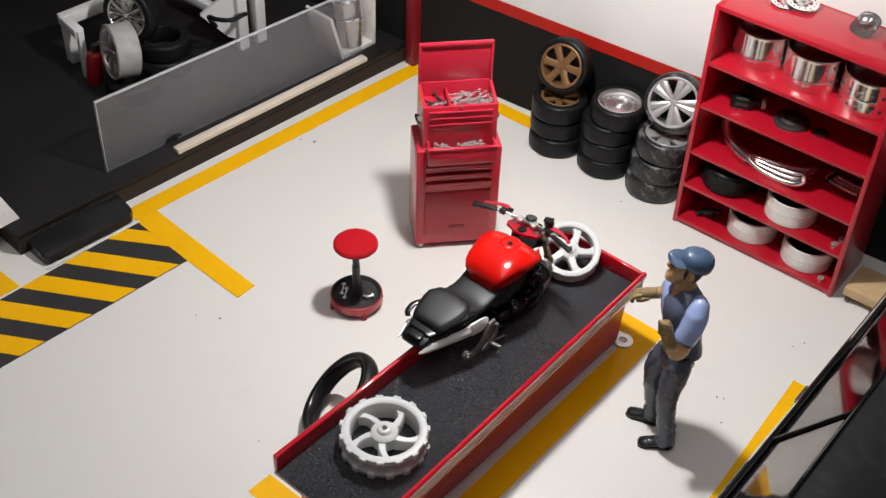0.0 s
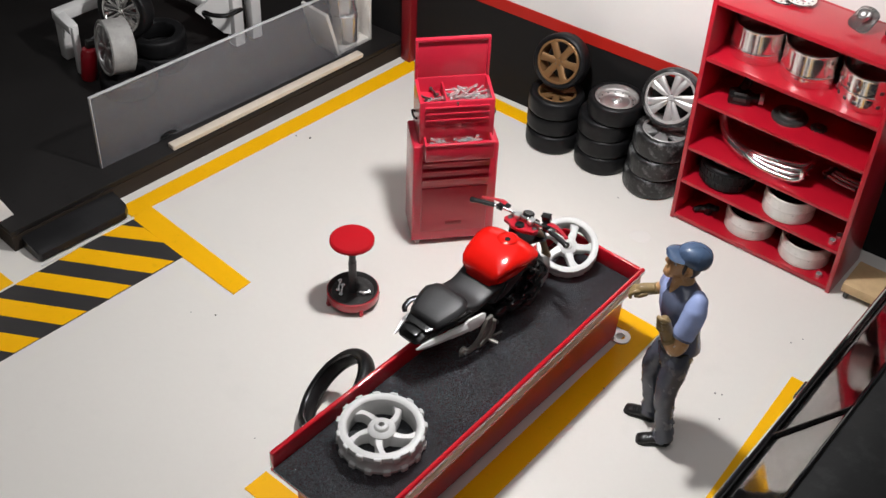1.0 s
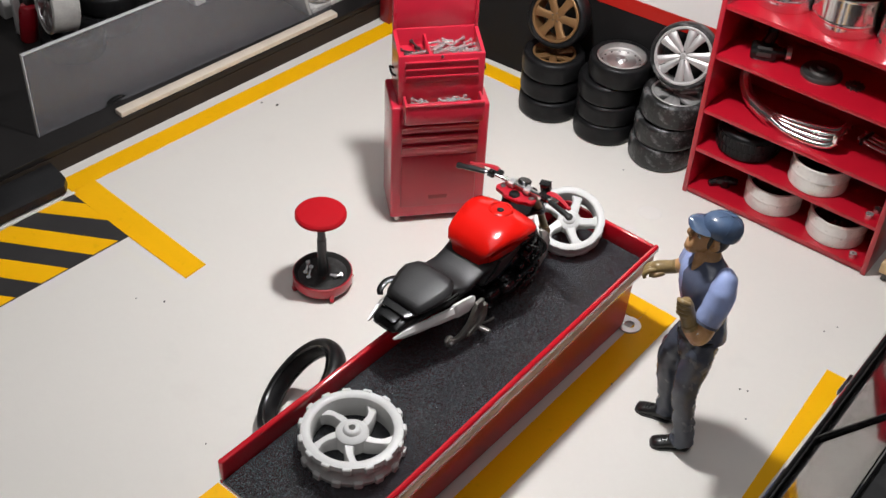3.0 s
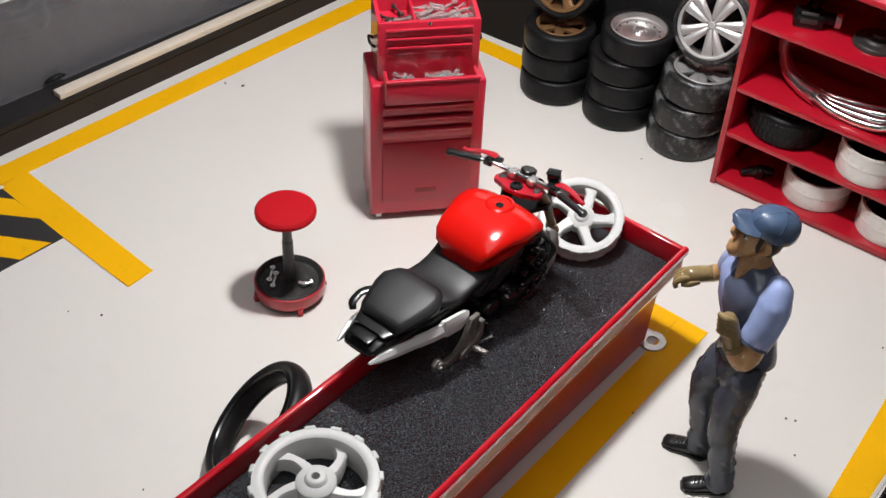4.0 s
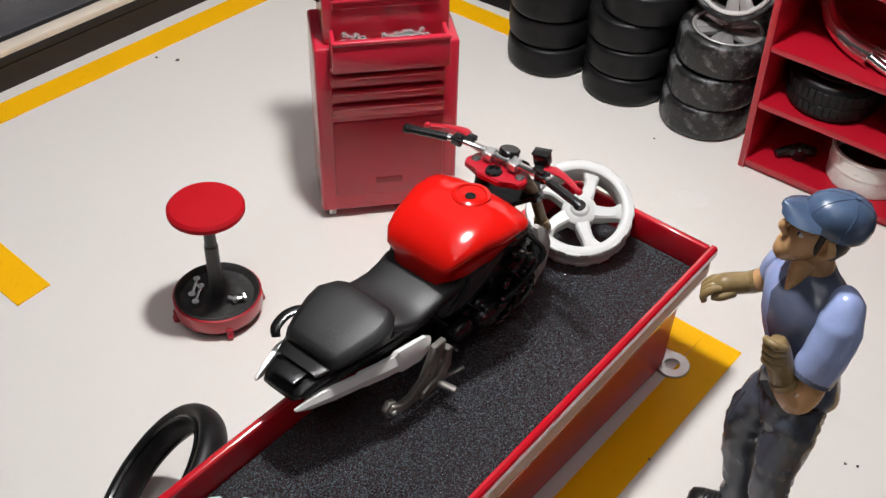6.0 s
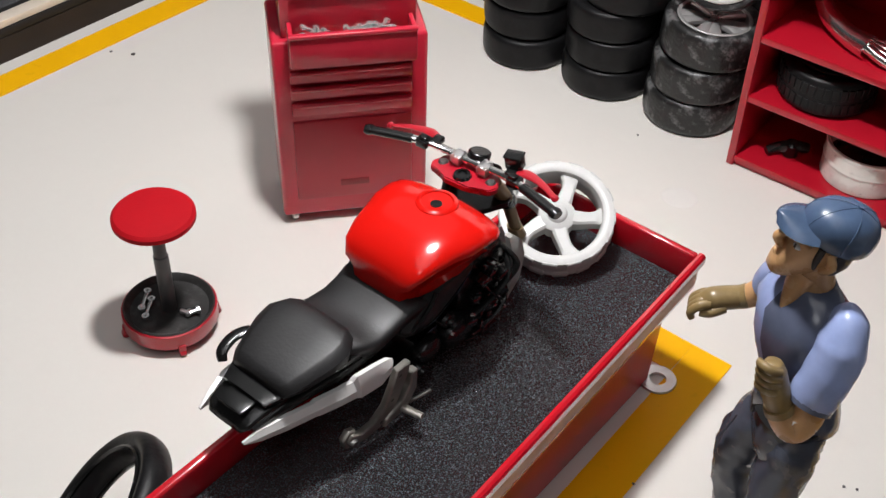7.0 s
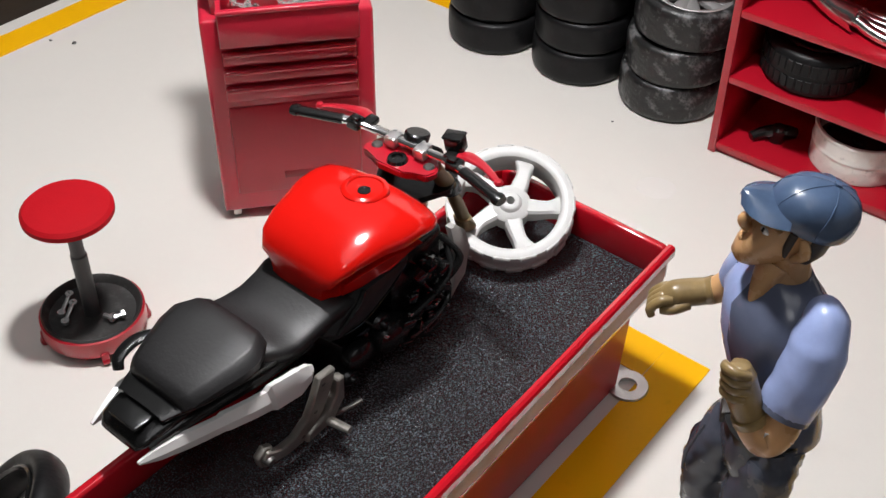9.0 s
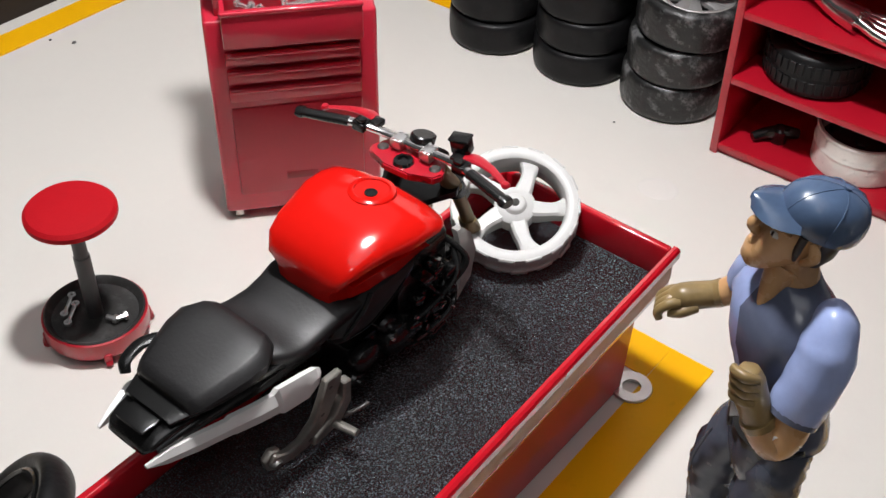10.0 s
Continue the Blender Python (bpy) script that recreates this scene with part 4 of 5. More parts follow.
# engine and lower frame resting on the mat
bm = box(B(), -5.4, 5.4, -8.5, 8.5, 4.0, 14.0, 1.6)
part("crankcase", bm, BLACKPLASTIC, bike, "black engine block")
for k in range(6):
    part("cooling_fin", box(B(), -5.6, 5.6, 3.5, 13.5, 15.6 + 1.5 * k, 16.4 + 1.5 * k, 0.3, T(0, 1.0, 0) @ R(radians(-12), 4, "X")), BLACKPLASTIC, bike)
part("cylinder", box(B(), -5.9, 5.9, 2.5, 15.0, 11.0, 29.0, 1.0), BLACKPLASTIC, bike)
for s in (-1, 1):
    part("crank_cover", lathe(B(), [(0, 1.6), (2.2, 1.5), (3.8, 0.9), (4.3, 0), (4.3, -0.8)], 26, T(s * 6.2, 1.5, 10.2) @ R(radians(90 * s), 4, "Y")), BLACKPLASTIC, bike)
    part("clutch_cover", lathe(B(), [(0, 1.2), (1.6, 1.1), (2.9, 0.6), (3.2, 0), (3.2, -0.6)], 24, T(s * 6.0, -6, 11) @ R(radians(90 * s), 4, "Y")), BLACKPLASTIC, bike)
    part("hose", tube(B(), [(s * 5, 14, 27), (s * 8.2, 15.5, 22), (s * 7.6, 12, 16), (s * 7, 7, 12.5)], 0.55, 8), BLACKPLASTIC, bike)
    for q in range(4):
        part("screw", lathe(B(), [(0, 0.5), (0.4, 0.4), (0.5, 0)], 8, T(s * (8.0 if q < 2 else 7.4), (12.5, 9.5, 4.2, -1.5)[q], (9.5, 13, 14.2, 13.4)[q]) @ R(radians(90 * s), 4, "Y")), CHROME, bike)
for s in (-1, 1):
    for q, (y, z, rr) in enumerate(((9.5, 18.5, 2.2), (13.4, 14.0, 1.7), (-1.0, 16.0, 2.0), (11.0, 8.0, 2.4), (6.0, 5.0, 1.6), (-8.6, 7.0, 1.8))):
        bm = lathe(B(), [(0, 1.5), (rr * 0.35, 1.5), (rr * 0.45, 1.0), (rr * 0.8, 0.9), (rr, 0.4), (rr, -1.6)], 14, T(s * 5.8, y, z) @ R(radians(90 * s), 4, "Y"))
        part("engine_boss", bm, BLACKPLASTIC, bike)
    for q, pts in enumerate(([(6.4, 15, 24), (8.2, 13, 20), (8.0, 9, 16), (7.2, 4, 13)], [(6, 16, 14), (7.6, 13, 9.5), (7.4, 8, 7.0), (6.6, 2, 6.2)], [(7.2, 6, 24), (8.0, 8, 19), (8.0, 11, 14), (7.4, 13, 10)])):
        part("engine_pipe", tube(B(), [(s * x, y, z) for x, y, z in pts], (0.5, 0.6, 0.4, 0.45)[q], 8), BLACKPLASTIC, bike)
rng = random.Random(21)
for s in (-1, 1):
    for q in range(34):
        z = rng.uniform(4, 26)
        y = rng.uniform(5, 14.5) - 0.12 * (26 - z)
        a, b, c = rng.uniform(0.4, 1.3), rng.uniform(0.5, 1.6), rng.uniform(0.4, 1.5)
        m = T(s * rng.uniform(6.2, 7.2), y, z) @ R(rng.uniform(-0.5, 0.5), 4, "X") @ R(rng.uniform(-0.4, 0.4), 4, "Z")
        part("engine_fitting", box(B(), -a, a, -b, b, -c, c, 0.25, m), BLACKGLOSS, bike)
part("exhaust_bundle", tube(B(), [(2.5, 14, 17), (2.8, 17, 11), (2.5, 12, 4.0), (2.0, 0, 2.4), (1.0, -9, 2.4)], 1.9, 12), BLACKPLASTIC, bike)
part("sump", box(B(), -4.6, 4.6, -8.0, 9.0, 0.0, 5.0, 1.2), BLACKPLASTIC, bike)
part("radiator", box(B(), -6.0, 6.0, 15.2, 17.0, 12.0, 26.0, 0.6), BLACKPLASTIC, bike)
for s in (-1, 1):
    rings = []
    for y, x, z, w in ((16.6, 8.4, 27.5, 0.6), (17.4, 9.2, 25.0, 1.6), (17.8, 9.8, 20.0, 1.9), (16.8, 10.0, 13.0, 1.5), (15.2, 9.2, 8.0, 0.5)):
        rings.append([(s * (x + 0.7), y - w, z), (s * (x + 0.9), y, z), (s * (x + 0.5), y + w, z), (s * (x - 0.5), y + w, z), (s * (x - 0.5), y - w, z)])
    part("radiator_shroud", skin(B(), rings), DUSTYWHITE, bike, "pale grey radiator shroud", smooth=50)

for ob in bike.children:
    if ob.name.split(".")[0] in ("crankcase", "cooling_fin", "cylinder", "crank_cover", "clutch_cover", "hose", "screw", "engine_boss", "engine_pipe", "engine_fitting", "exhaust_bundle", "sump"):
        ob.matrix_basis = Matrix.Diagonal((1.4, 1.0, 1.0, 1))

# front end, turned a little to the left
fr = pose(-0.0034, 0.0186, 0, 0, 0, 4.5)


def front(name, bm, mat, label="", smooth=35, parent=None):
    ob = part(name, bm, mat, parent or bike, label, smooth)
    if parent is None:
        ob.matrix_basis = fr
    return ob


for s in (-1, 1):
    bm = tube(B(), [(s * 5.4, 0.6, 37.0), (s * 5.4, 5.4, 27.6)], 1.55, 14, curve=False)
    tube(bm, [(s * 5.4, 5.0, 28.4), (s * 5.4, 6.0, 26.2)], 2.0, 14, curve=False, mat=1)
    tube(bm, [(s * 5.4, 5.7, 26.8), (s * 5.4, 11.0, 11.0)], 1.25, 14, curve=False)
    front("fork_leg", bm, [FORKGOLD, BLACKPLASTIC], "brown-gold fork leg with black seal")
    bm = skin(B(), [oval(s * 5.4, 9.6, 14.5, 1.7, 1.5, 12), oval(s * 5.4, 10.6, 11.5, 1.9, 1.7, 12), oval(s * 5.4, 11.2, 10.0, 1.6, 1.9, 12), oval(s * 5.4, 11.4, 9.0, 1.0, 1.4, 12)])
    front("fork_foot", bm, FORKGOLD)
bm = B()
slab(bm, [(-7.4, -1.0), (-6.0, 1.8), (-2.5, 2.6), (2.5, 2.6), (6.0, 1.8), (7.4, -1.0), (6.6, -2.8), (4.4, -2.8), (2.6, -4.2), (-2.6, -4.2), (-4.4, -2.8), (-6.6, -2.8)], 36.0, 37.9)
bmesh.ops.bevel(bm, geom=bm.edges[:], offset=0.3, segments=2, affect="EDGES")
front("triple_clamp", bm, REDPAINT, "red upper fork clamp")
bm = B()
slab(bm, [(-7.5, 3.0), (-6.0, 7.2), (6.0, 7.2), (7.5, 3.0), (4, -3.2), (-4, -3.2)], 28.4, 30.0)
front("lower_clamp", bm, BLACKPLASTIC)
front("steering_nut", lathe(B(), [(0, 0.4), (0.9, 0.4), (1.0, 0.9), (1.6, 0.8), (1.9, 0)], 18, T(0, -1.9, 37.8)), BLACKGLOSS)
for s in (-1, 1):
    front("fork_cap", lathe(B(), [(0, 0.5), (0.7, 0.5), (0.9, 0.3), (1.1, 0)], 14, T(s * 5.4, -0.4, 37.8)), DARKMETAL)
    bm = box(B(), -0.9, 0.9, -1.0, 1.0, 37.7, 39.6, 0.3, T(s * 3.0, 1.0, 0))
    box(bm, -1.15, 1.15, -1.5, 1.5, 38.7, 40.9, 0.5, T(s * 3.0, 1.0, 0))
    for u, v in ((-0.5, -0.9), (0.5, -0.9), (-0.5, 1.1), (0.5, 1.1)):
        lathe(bm, [(0, 0.5), (0.35, 0.45), (0.4, 0)], 8, T(s * 3.0 + u, 1.0 + v, 40.6))
    front("bar_clamp", bm, ALU)
bar = front("handlebar", tube(B(), [(-20.4, -3.0, 42.4), (-11.5, -0.4, 42.6), (-7.0, 1.0, 41.6), (0, 1.2, 41.2), (7.0, 1.0, 41.6), (11.5, -0.4, 42.6), (20.4, -3.0, 42.4)], 0.9, 12), CHROME, "chrome handlebar")
for s in (-1, 1):
    along = [q / 20 for q in range(18)] + [0.86, 0.87, 0.94, 1.0]
    girth = [1.02 + 0.07 * (q % 2) for q in range(18)] + [1.04, 1.28, 1.28, 1.05]
    bm = tube(B(), [(s * (12.4 + 9.3 * t), -0.65 - 2.7 * t, 42.6 - 0.2 * t) for t in along], girth, 14, curve=False)
    part("grip", bm, BLACKPLASTIC, bar, "ribbed black grip")
    bm = box(B(), -1.3, 1.3, -1.25, 1.25, -1.2, 1.2, 0.4, T(s * 10.3, 0.0, 42.4))
    box(bm, -0.8, 0.8, -0.7, 0.7, 1.2, 2.2, 0.3, T(s * 10.0, -0.3, 42.4))
    part("switch_box", bm, BLACKPLASTIC, bar)
    part("lever", tube(B(), [(s * 8.6, 2.2, 42.4), (s * 11.0, 3.0, 42.5), (s * 14.5, 2.4, 42.4), (s * 18.4, 0.6, 42.2)], [0.9, 1.25, 0.85, 0.55], 10, flat=0.6), REDPAINT, bar, "red lever")
    part("lever_ball", lathe(B(), [(0, -0.8), (0.55, -0.6), (0.8, 0), (0.55, 0.6), (0, 0.8)], 12, T(s * 18.6, 0.5, 42.2)), REDPAINT, bar)
    part("perch", box(B(), -1.0, 1.0, -0.8, 1.6, -0.8, 0.8, 0.3, T(s * 8.4, 1.4, 42.4)), BLACKPLASTIC, bar)
bm = box(B(), -1.7, 1.7, -1.25, 1.25, -1.0, 2.6, 0.5, T(8.0, 3.6, 43.4) @ R(radians(12), 4, "Z") @ R(radians(-8), 4, "Y"))
box(bm, -1.85, 1.85, -1.4, 1.4, 2.4, 3.0, 0.3, T(8.0, 3.6, 43.4) @ R(radians(12), 4, "Z") @ R(radians(-8), 4, "Y"))
part("fluid_reservoir", bm, BLACKPLASTIC, bar, "square black fluid reservoir")
front("dial", lathe(B(), [(0, 1.2), (1.9, 1.2), (2.2, 0.9), (2.2, -0.8), (0, -0.8)], 24, T(0.2, 3.2, 40.2) @ R(radians(-20), 4, "X")), BLACKPLASTIC, "round black dial")
front("wiring", tube(B(), [(2, 3, 39), (3.5, 5.5, 36), (2.5, 5, 31), (1, 1, 26)], 0.5, 8), BLACKPLASTIC)

bar.matrix_basis = fr @ place(0, 0, -1.5)

# ---- figurine: one plain shape ----
FIG = [TROUSERS, SHIRT, VEST, SKIN, GLOVE, CAPBLUE, SHOE, HAIR, WHITEPLASTIC]
bm = B()


def limb(pts, radii, mat, seg=14, flat=1.0):
    tube(bm, pts, radii, seg, mat, True, flat)


def creased(first, size, depth):
    """Pushes the points made since first in and out, as folds in cloth."""
    bm.verts.ensure_lookup_table()
    bm.normal_update()
    for v in bm.verts[first:]:
        q = v.co / size
        v.co += v.normal * depth * (noise.noise(Vector((q.x, q.y, q.z * 1.7))) + 0.5 * noise.noise(q * 2.3))


# legs; the figure faces -x, its left side towards -y
limb([(5.2, 5.6, 46), (3.4, 5.6, 42), (-0.4, 5.2, 34), (-1.2, 4.6, 27), (0.4, 4.4, 17), (1.8, 4.3, 8), (2.2, 4.2, 4.0)], [6.0, 6.3, 5.4, 4.7, 4.3, 4.1, 4.6], 0, 26, 0.94)
limb([(8.4, -1.6, 46), (8.0, -3.4, 41), (6.8, -5.8, 32), (6.4, -7.2, 25), (7.8, -8.2, 16), (9.2, -8.9, 8), (9.6, -9.1, 3.6)], [6.2, 6.4, 5.5, 4.8, 4.4, 4.3, 4.9], 0, 26, 0.94)
skin(bm, [oval(7.0, 1.2 + (z - 44) * 0.12, z, rx, ry, 28, 2.3) for z, rx, ry in ((37.5, 5.4, 6.6), (40, 6.8, 8.2), (44, 7.4, 9.0), (48.0, 7.4, 8.8))], 0)
creased(0, 3.6, 0.95)
limb([(-3.4, 1.2, 43.5), (-5.6, 1.6, 36.0), (-5.8, 1.4, 31.0)], [0.2, 0.45, 0.2], 0, 8)
limb([(12.4, -5.6, 46.0), (11.6, -7.8, 42.0), (12.6, -7.0, 38.0)], 0.3, 0, 6)
# shoes with soles and laces
for x, y, a in ((-2.0, 4.3, -8.7), (5.8, -9.7, 12)):
    m = T(x, y, 0) @ R(radians(a), 4, "Z") @ Matrix.Diagonal((1.08, 1.06, 1.0, 1))
    rings = []
    for sx, w, h in ((-7.3, 1.2, 1.5), (-6.7, 2.4, 2.6), (-4.4, 2.9, 3.2), (-1.4, 2.7, 4.0), (1.6, 2.6, 5.2), (4.6, 2.6, 5.2), (6.2, 1.9, 4.0)):
        rings.append([m @ Vector((sx, w * math.cos(q), h * 0.5 + h * 0.5 * math.sin(q))) for q in [2 * math.pi * k / 18 for k in range(18)]])
    skin(bm, rings, 6)
    slab(bm, [(-7.4, -1.4), (-6.4, -2.5), (-4.0, -3.1), (0, -2.6), (5.0, -2.8), (6.7, -1.5), (6.7, 1.5), (5.0, 2.8), (0, 2.6), (-4.0, 3.1), (-6.4, 2.5), (-7.4, 1.4)], 0, 0.9, 6, m)
    for q in range(4):
        limb([m @ Vector((-3.9 + 1.1 * q, -1.6, 3.1 + 0.34 * q)), m @ Vector((-3.6 + 1.1 * q, 0, 3.75 + 0.4 * q)), m @ Vector((-3.9 + 1.1 * q, 1.6, 3.1 + 0.34 * q))], 0.22, 6, 6)
# belt and buckle
skin(bm, [oval(6.9, 1.8, z, 7.6, 9.0, 28, 2.3) for z in (46.4, 48.6)], 6)
box(bm, -1.3, -0.5, -0.4, 3.6, 46.4, 48.8, 0.25, mat=7)
# trunk: shirt in front, vest over the flanks and back
first = trunk = len(bm.verts)
rows = ((46.2, 6.9, 1.8, 7.4, 8.8, 2.3), (48.6, 6.8, 2.2, 7.7, 9.2, 2.3), (52, 6.4, 2.8, 7.4, 9.0, 2.3), (56, 5.8, 3.4, 7.4, 9.0, 2.3), (60, 5.2, 4.1, 7.7, 9.4, 2.4), (64, 4.7, 4.8, 8.0, 9.9, 2.5), (67.5, 4.6, 5.4, 8.1, 10.3, 2.6), (70.5, 4.8, 6.0, 7.7, 10.4, 2.6), (73.0, 5.2, 6.5, 6.6, 9.6, 2.4), (75.0, 5.4, 6.9, 5.2, 7.2, 2.2), (76.6, 5.4, 7.2, 4.2, 5.0, 2.0))
body = [[bm.verts.new(p) for p in oval(cx, cy, z, rx, ry, 40, pw)] for z, cx, cy, rx, ry, pw in rows]
for lo, hi in zip(body, body[1:]):
    for k in range(40):
        f = bm.faces.new((lo[k], lo[(k + 1) % 40], hi[(k + 1) % 40], hi[k]))
        f.material_index = 1 if 14 <= k <= 18 else 2
bm.faces.new(body[0]).material_index = 2
bm.faces.new(body[-1]).material_index = 2
creased(first, 5.0, 0.5)
# open collar and throat
limb([(-1.4, 5.9, 71.8), (-0.4, 6.2, 73.4), (1.4, 6.9, 75.6), (3.2, 7.4, 78.0)], [0.3, 1.3, 2.4, 3.4], 3, 18)
limb([(5.8, 7.0, 73.5), (5.0, 7.8, 79), (4.4, 8.2, 84)], [4.6, 3.9, 3.8], 3, 20)
# head
first = len(bm.verts)
skin(bm, [oval(cx, 8.3, z, rx, ry, 28, 2.2) for z, cx, rx, ry in ((76.6, -1.2, 1.4, 1.6), (77.5, -1.0, 2.5, 2.6), (79.6, 0.4, 4.0, 3.7), (82.4, 2.4, 5.3, 4.6), (85.0, 3.2, 5.9, 5.1), (87.6, 3.8, 5.9, 5.2), (90.0, 4.8, 5.0, 4.6))], 3)
limb([(-2.3, 8.3, 86.4), (-4.3, 8.3, 83.7), (-2.4, 8.3, 82.2)], [0.6, 1.05, 0.8], 3, 10)
limb([(-2.4, 6.6, 80.3), (-3.2, 8.3, 80.5), (-2.4, 10.0, 80.3)], [0.35, 0.55, 0.35], 3, 8)
limb([(-2.3, 6.6, 79.0), (-3.0, 8.3, 78.9), (-2.3, 10.0, 79.0)], [0.35, 0.6, 0.35], 3, 8)
limb([(0.4, 3.6, 86.2), (-1.8, 5.6, 86.7), (-2.5, 8.3, 86.2), (-1.8, 11.0, 86.7), (0.4, 13.0, 86.2)], [0.4, 0.65, 0.45, 0.65, 0.4], 3, 8)
for s in (-1, 1):
    limb([(4.0, 8.3 + s * 4.9, 86.6), (5.1, 8.3 + s * 5.8, 84.6), (4.2, 8.3 + s * 4.9, 82.4)], [0.7, 1.1, 0.6], 3, 10)
    limb([(2.2, 8.3 + s * 5.0, 87.2), (2.3, 8.3 + s * 5.1, 84.4), (2.9, 8.3 + s * 4.7, 82.4)], [0.8, 0.7, 0.3], 7, 8)
    limb([(-1.9, 8.3 + s * 2.3, 84.8), (-1.3, 8.3 + s * 3.0, 84.8), (-0.6, 8.3 + s * 3.6, 84.7)], [0.35, 0.75, 0.35], 8, 8)
    limb([(-1.75, 8.3 + s * 2.8, 84.8), (-1.45, 8.3 + s * 3.2, 84.8)], [0.5, 0.5], 7, 8)
skin(bm, [oval(6.6, 8.3, z, rx, ry, 24) for z, rx, ry in ((81.4, 2.6, 3.8), (84.0, 3.6, 5.0), (88.5, 3.8, 5.3))], 7)
cap = len(bm.verts)
# cap: panelled crown that slopes to a long curved peak, button and seams
CROWN = ((85.6, 5.0, 6.9, 5.8), (86.2, 4.9, 7.3, 6.1), (87.9, 4.9, 7.4, 6.2), (89.6, 5.2, 6.9, 5.9), (91.1, 5.6, 5.8, 5.0), (92.1, 6.0, 4.2, 3.6), (92.7, 6.2, 2.2, 2.0), (92.9, 6.2, 0.6, 0.6))
skin(bm, [oval(cx, 8.3, z, rx, ry, 40, 2.1) for z, cx, rx, ry in CROWN], 5)
limb([(6.2, 8.3, 92.6), (6.2, 8.3, 93.3)], [0.7, 0.6], 5, 8)
for a in (25, 90, 155, 205, 270, 335):
    c, q = math.cos(radians(a)), math.sin(radians(a))
    tube(bm, [(cx + (rx + 0.02) * c, 8.3 + (ry + 0.02) * q, z) for z, cx, rx, ry in CROWN[1:]], 0.11, 5, 5)
rings = []
for t in (0, 0.2, 0.4, 0.6, 0.8, 0.92, 1.0):
    x = 0.6 - 7.8 * t
    w = 6.2 * math.sqrt(max(0.03, 1 - t ** 2.8))
    rings.append([(x + 0.1 * abs(q) * t, 8.3 + q * w / 5.2, 88.2 - 1.3 * t - 0.06 * q * q + dz) for q, dz in ((-5.2, 0), (-4.0, 0.3), (-2.0, 0.5), (0, 0.55), (2.0, 0.5), (4.0, 0.3), (5.2, 0), (4.0, -0.3), (2.0, -0.4), (0, -0.45), (-2.0, -0.4), (-4.0, -0.3))])
skin(bm, rings, 5)
bm.verts.ensure_lookup_table()
bmesh.ops.translate(bm, verts=bm.verts[cap:], vec=(0.2, 0, 1.5))
bmesh.ops.transform(bm, verts=bm.verts[first:], matrix=T(3.6, 8.3, 80) @ R(radians(-25), 4, "Z") @ R(radians(16), 4, "Y") @ Matrix.Scale(1.0, 4) @ T(-3.6, -8.3, -80))
bmesh.ops.transform(bm, verts=bm.verts[trunk:], matrix=T(5.5, 5.0, 0) @ R(radians(34), 4, "Z") @ T(-5.5, -5.0, 0))
# far arm reaches ahead, the hand in a thick glove
limb([(0.4, 12.4, 72.4), (-1.0, 14.2, 69.2), (-2.4, 15.2, 65.6)], [4.2, 4.4, 3.8], 1, 18)
limb([(-1.4, 15.6, 66.4), (-4.6, 15.7, 63.2), (-7.4, 15.4, 61.5)], [2.9, 2.6, 2.3], 3, 16)
far = len(bm.verts)
limb([(-7.4, 15.5, 59.9), (-8.8, 15.4, 58.8), (-11.4, 14.6, 57.9), (-13.8, 13.8, 57.0), (-15.4, 13.2, 55.8)], [3.0, 2.8, 2.9, 2.9, 2.2], 4, 16, 0.85)
for k in range(4):
    limb([(-13.6 - 0.2 * k, 15.6 - 1.35 * k, 57.6 - 0.1 * k), (-16.0, 14.9 - 1.35 * k, 56.6), (-17.2, 14.4 - 1.35 * k, 54.8), (-16.4, 14.0 - 1.35 * k, 53.6)], [0.95, 0.95, 0.9, 0.7], 4, 10)
limb([(-11.0, 12.4, 57.2), (-13.4, 10.8, 56.0), (-15.4, 10.8, 55.0)], [1.1, 1.0, 0.8], 4, 10)
bm.verts.ensure_lookup_table()
bmesh.ops.transform(bm, verts=bm.verts[far:], matrix=T(-6.0, 15.5, 62.5) @ R(radians(15), 4, "Y") @ T(7.4, -15.5, -59.9))
# near arm: wide short sleeve reaching forward, bare elbow, raised gloved hand
first = len(bm.verts)
limb([(8.6, 1.0, 75.2), (9.4, -2.2, 74.2), (9.2, -5.0, 70.6), (8.2, -6.8, 66.2), (7.0, -7.8, 62.2), (6.4, -8.2, 60.2)], [2.0, 4.0, 4.9, 5.0, 4.8, 4.6], 1, 24)
limb([(6.5, -8.1, 60.4), (6.2, -8.4, 59.4)], [4.75, 4.7], 2, 24)
creased(first, 4.5, 0.3)
limb([(6.6, -8.2, 61.0), (6.0, -9.3, 56.6), (4.4, -10.0, 54.2), (2.2, -10.0, 55.8), (0.8, -9.8, 58.2)], [3.5, 3.6, 3.4, 2.9, 2.5], 3, 20)
hand = len(bm.verts)
limb([(3.9, -8.4, 55.6), (3.3, -8.3, 56.9)], [3.1, 3.1], 4, 16)
limb([(3.4, -8.3, 56.6), (1.8, -7.9, 60.4), (0.6, -7.3, 63.8), (0.2, -7.0, 66.0)], [2.6, 2.9, 2.7, 1.7], 4, 16)
for k in range(4):
    z = 66.2 - 1.6 * k
    limb([(1.9 + 0.2 * k, -9.2 - 0.1 * k, z - 0.4), (-0.2 + 0.2 * k, -10.0 - 0.1 * k, z + 0.4), (-2.0 + 0.2 * k, -8.8 - 0.1 * k, z + 0.3), (-2.2 + 0.2 * k, -7.0 - 0.1 * k, z - 0.5)], [0.75, 1.0, 0.95, 0.65], 4, 10)
limb([(2.6, -6.4, 59.6), (0.6, -5.2, 62.4), (-0.4, -5.4, 65.0)], [1.1, 1.05, 0.75], 4, 10)
bm.verts.ensure_lookup_table()
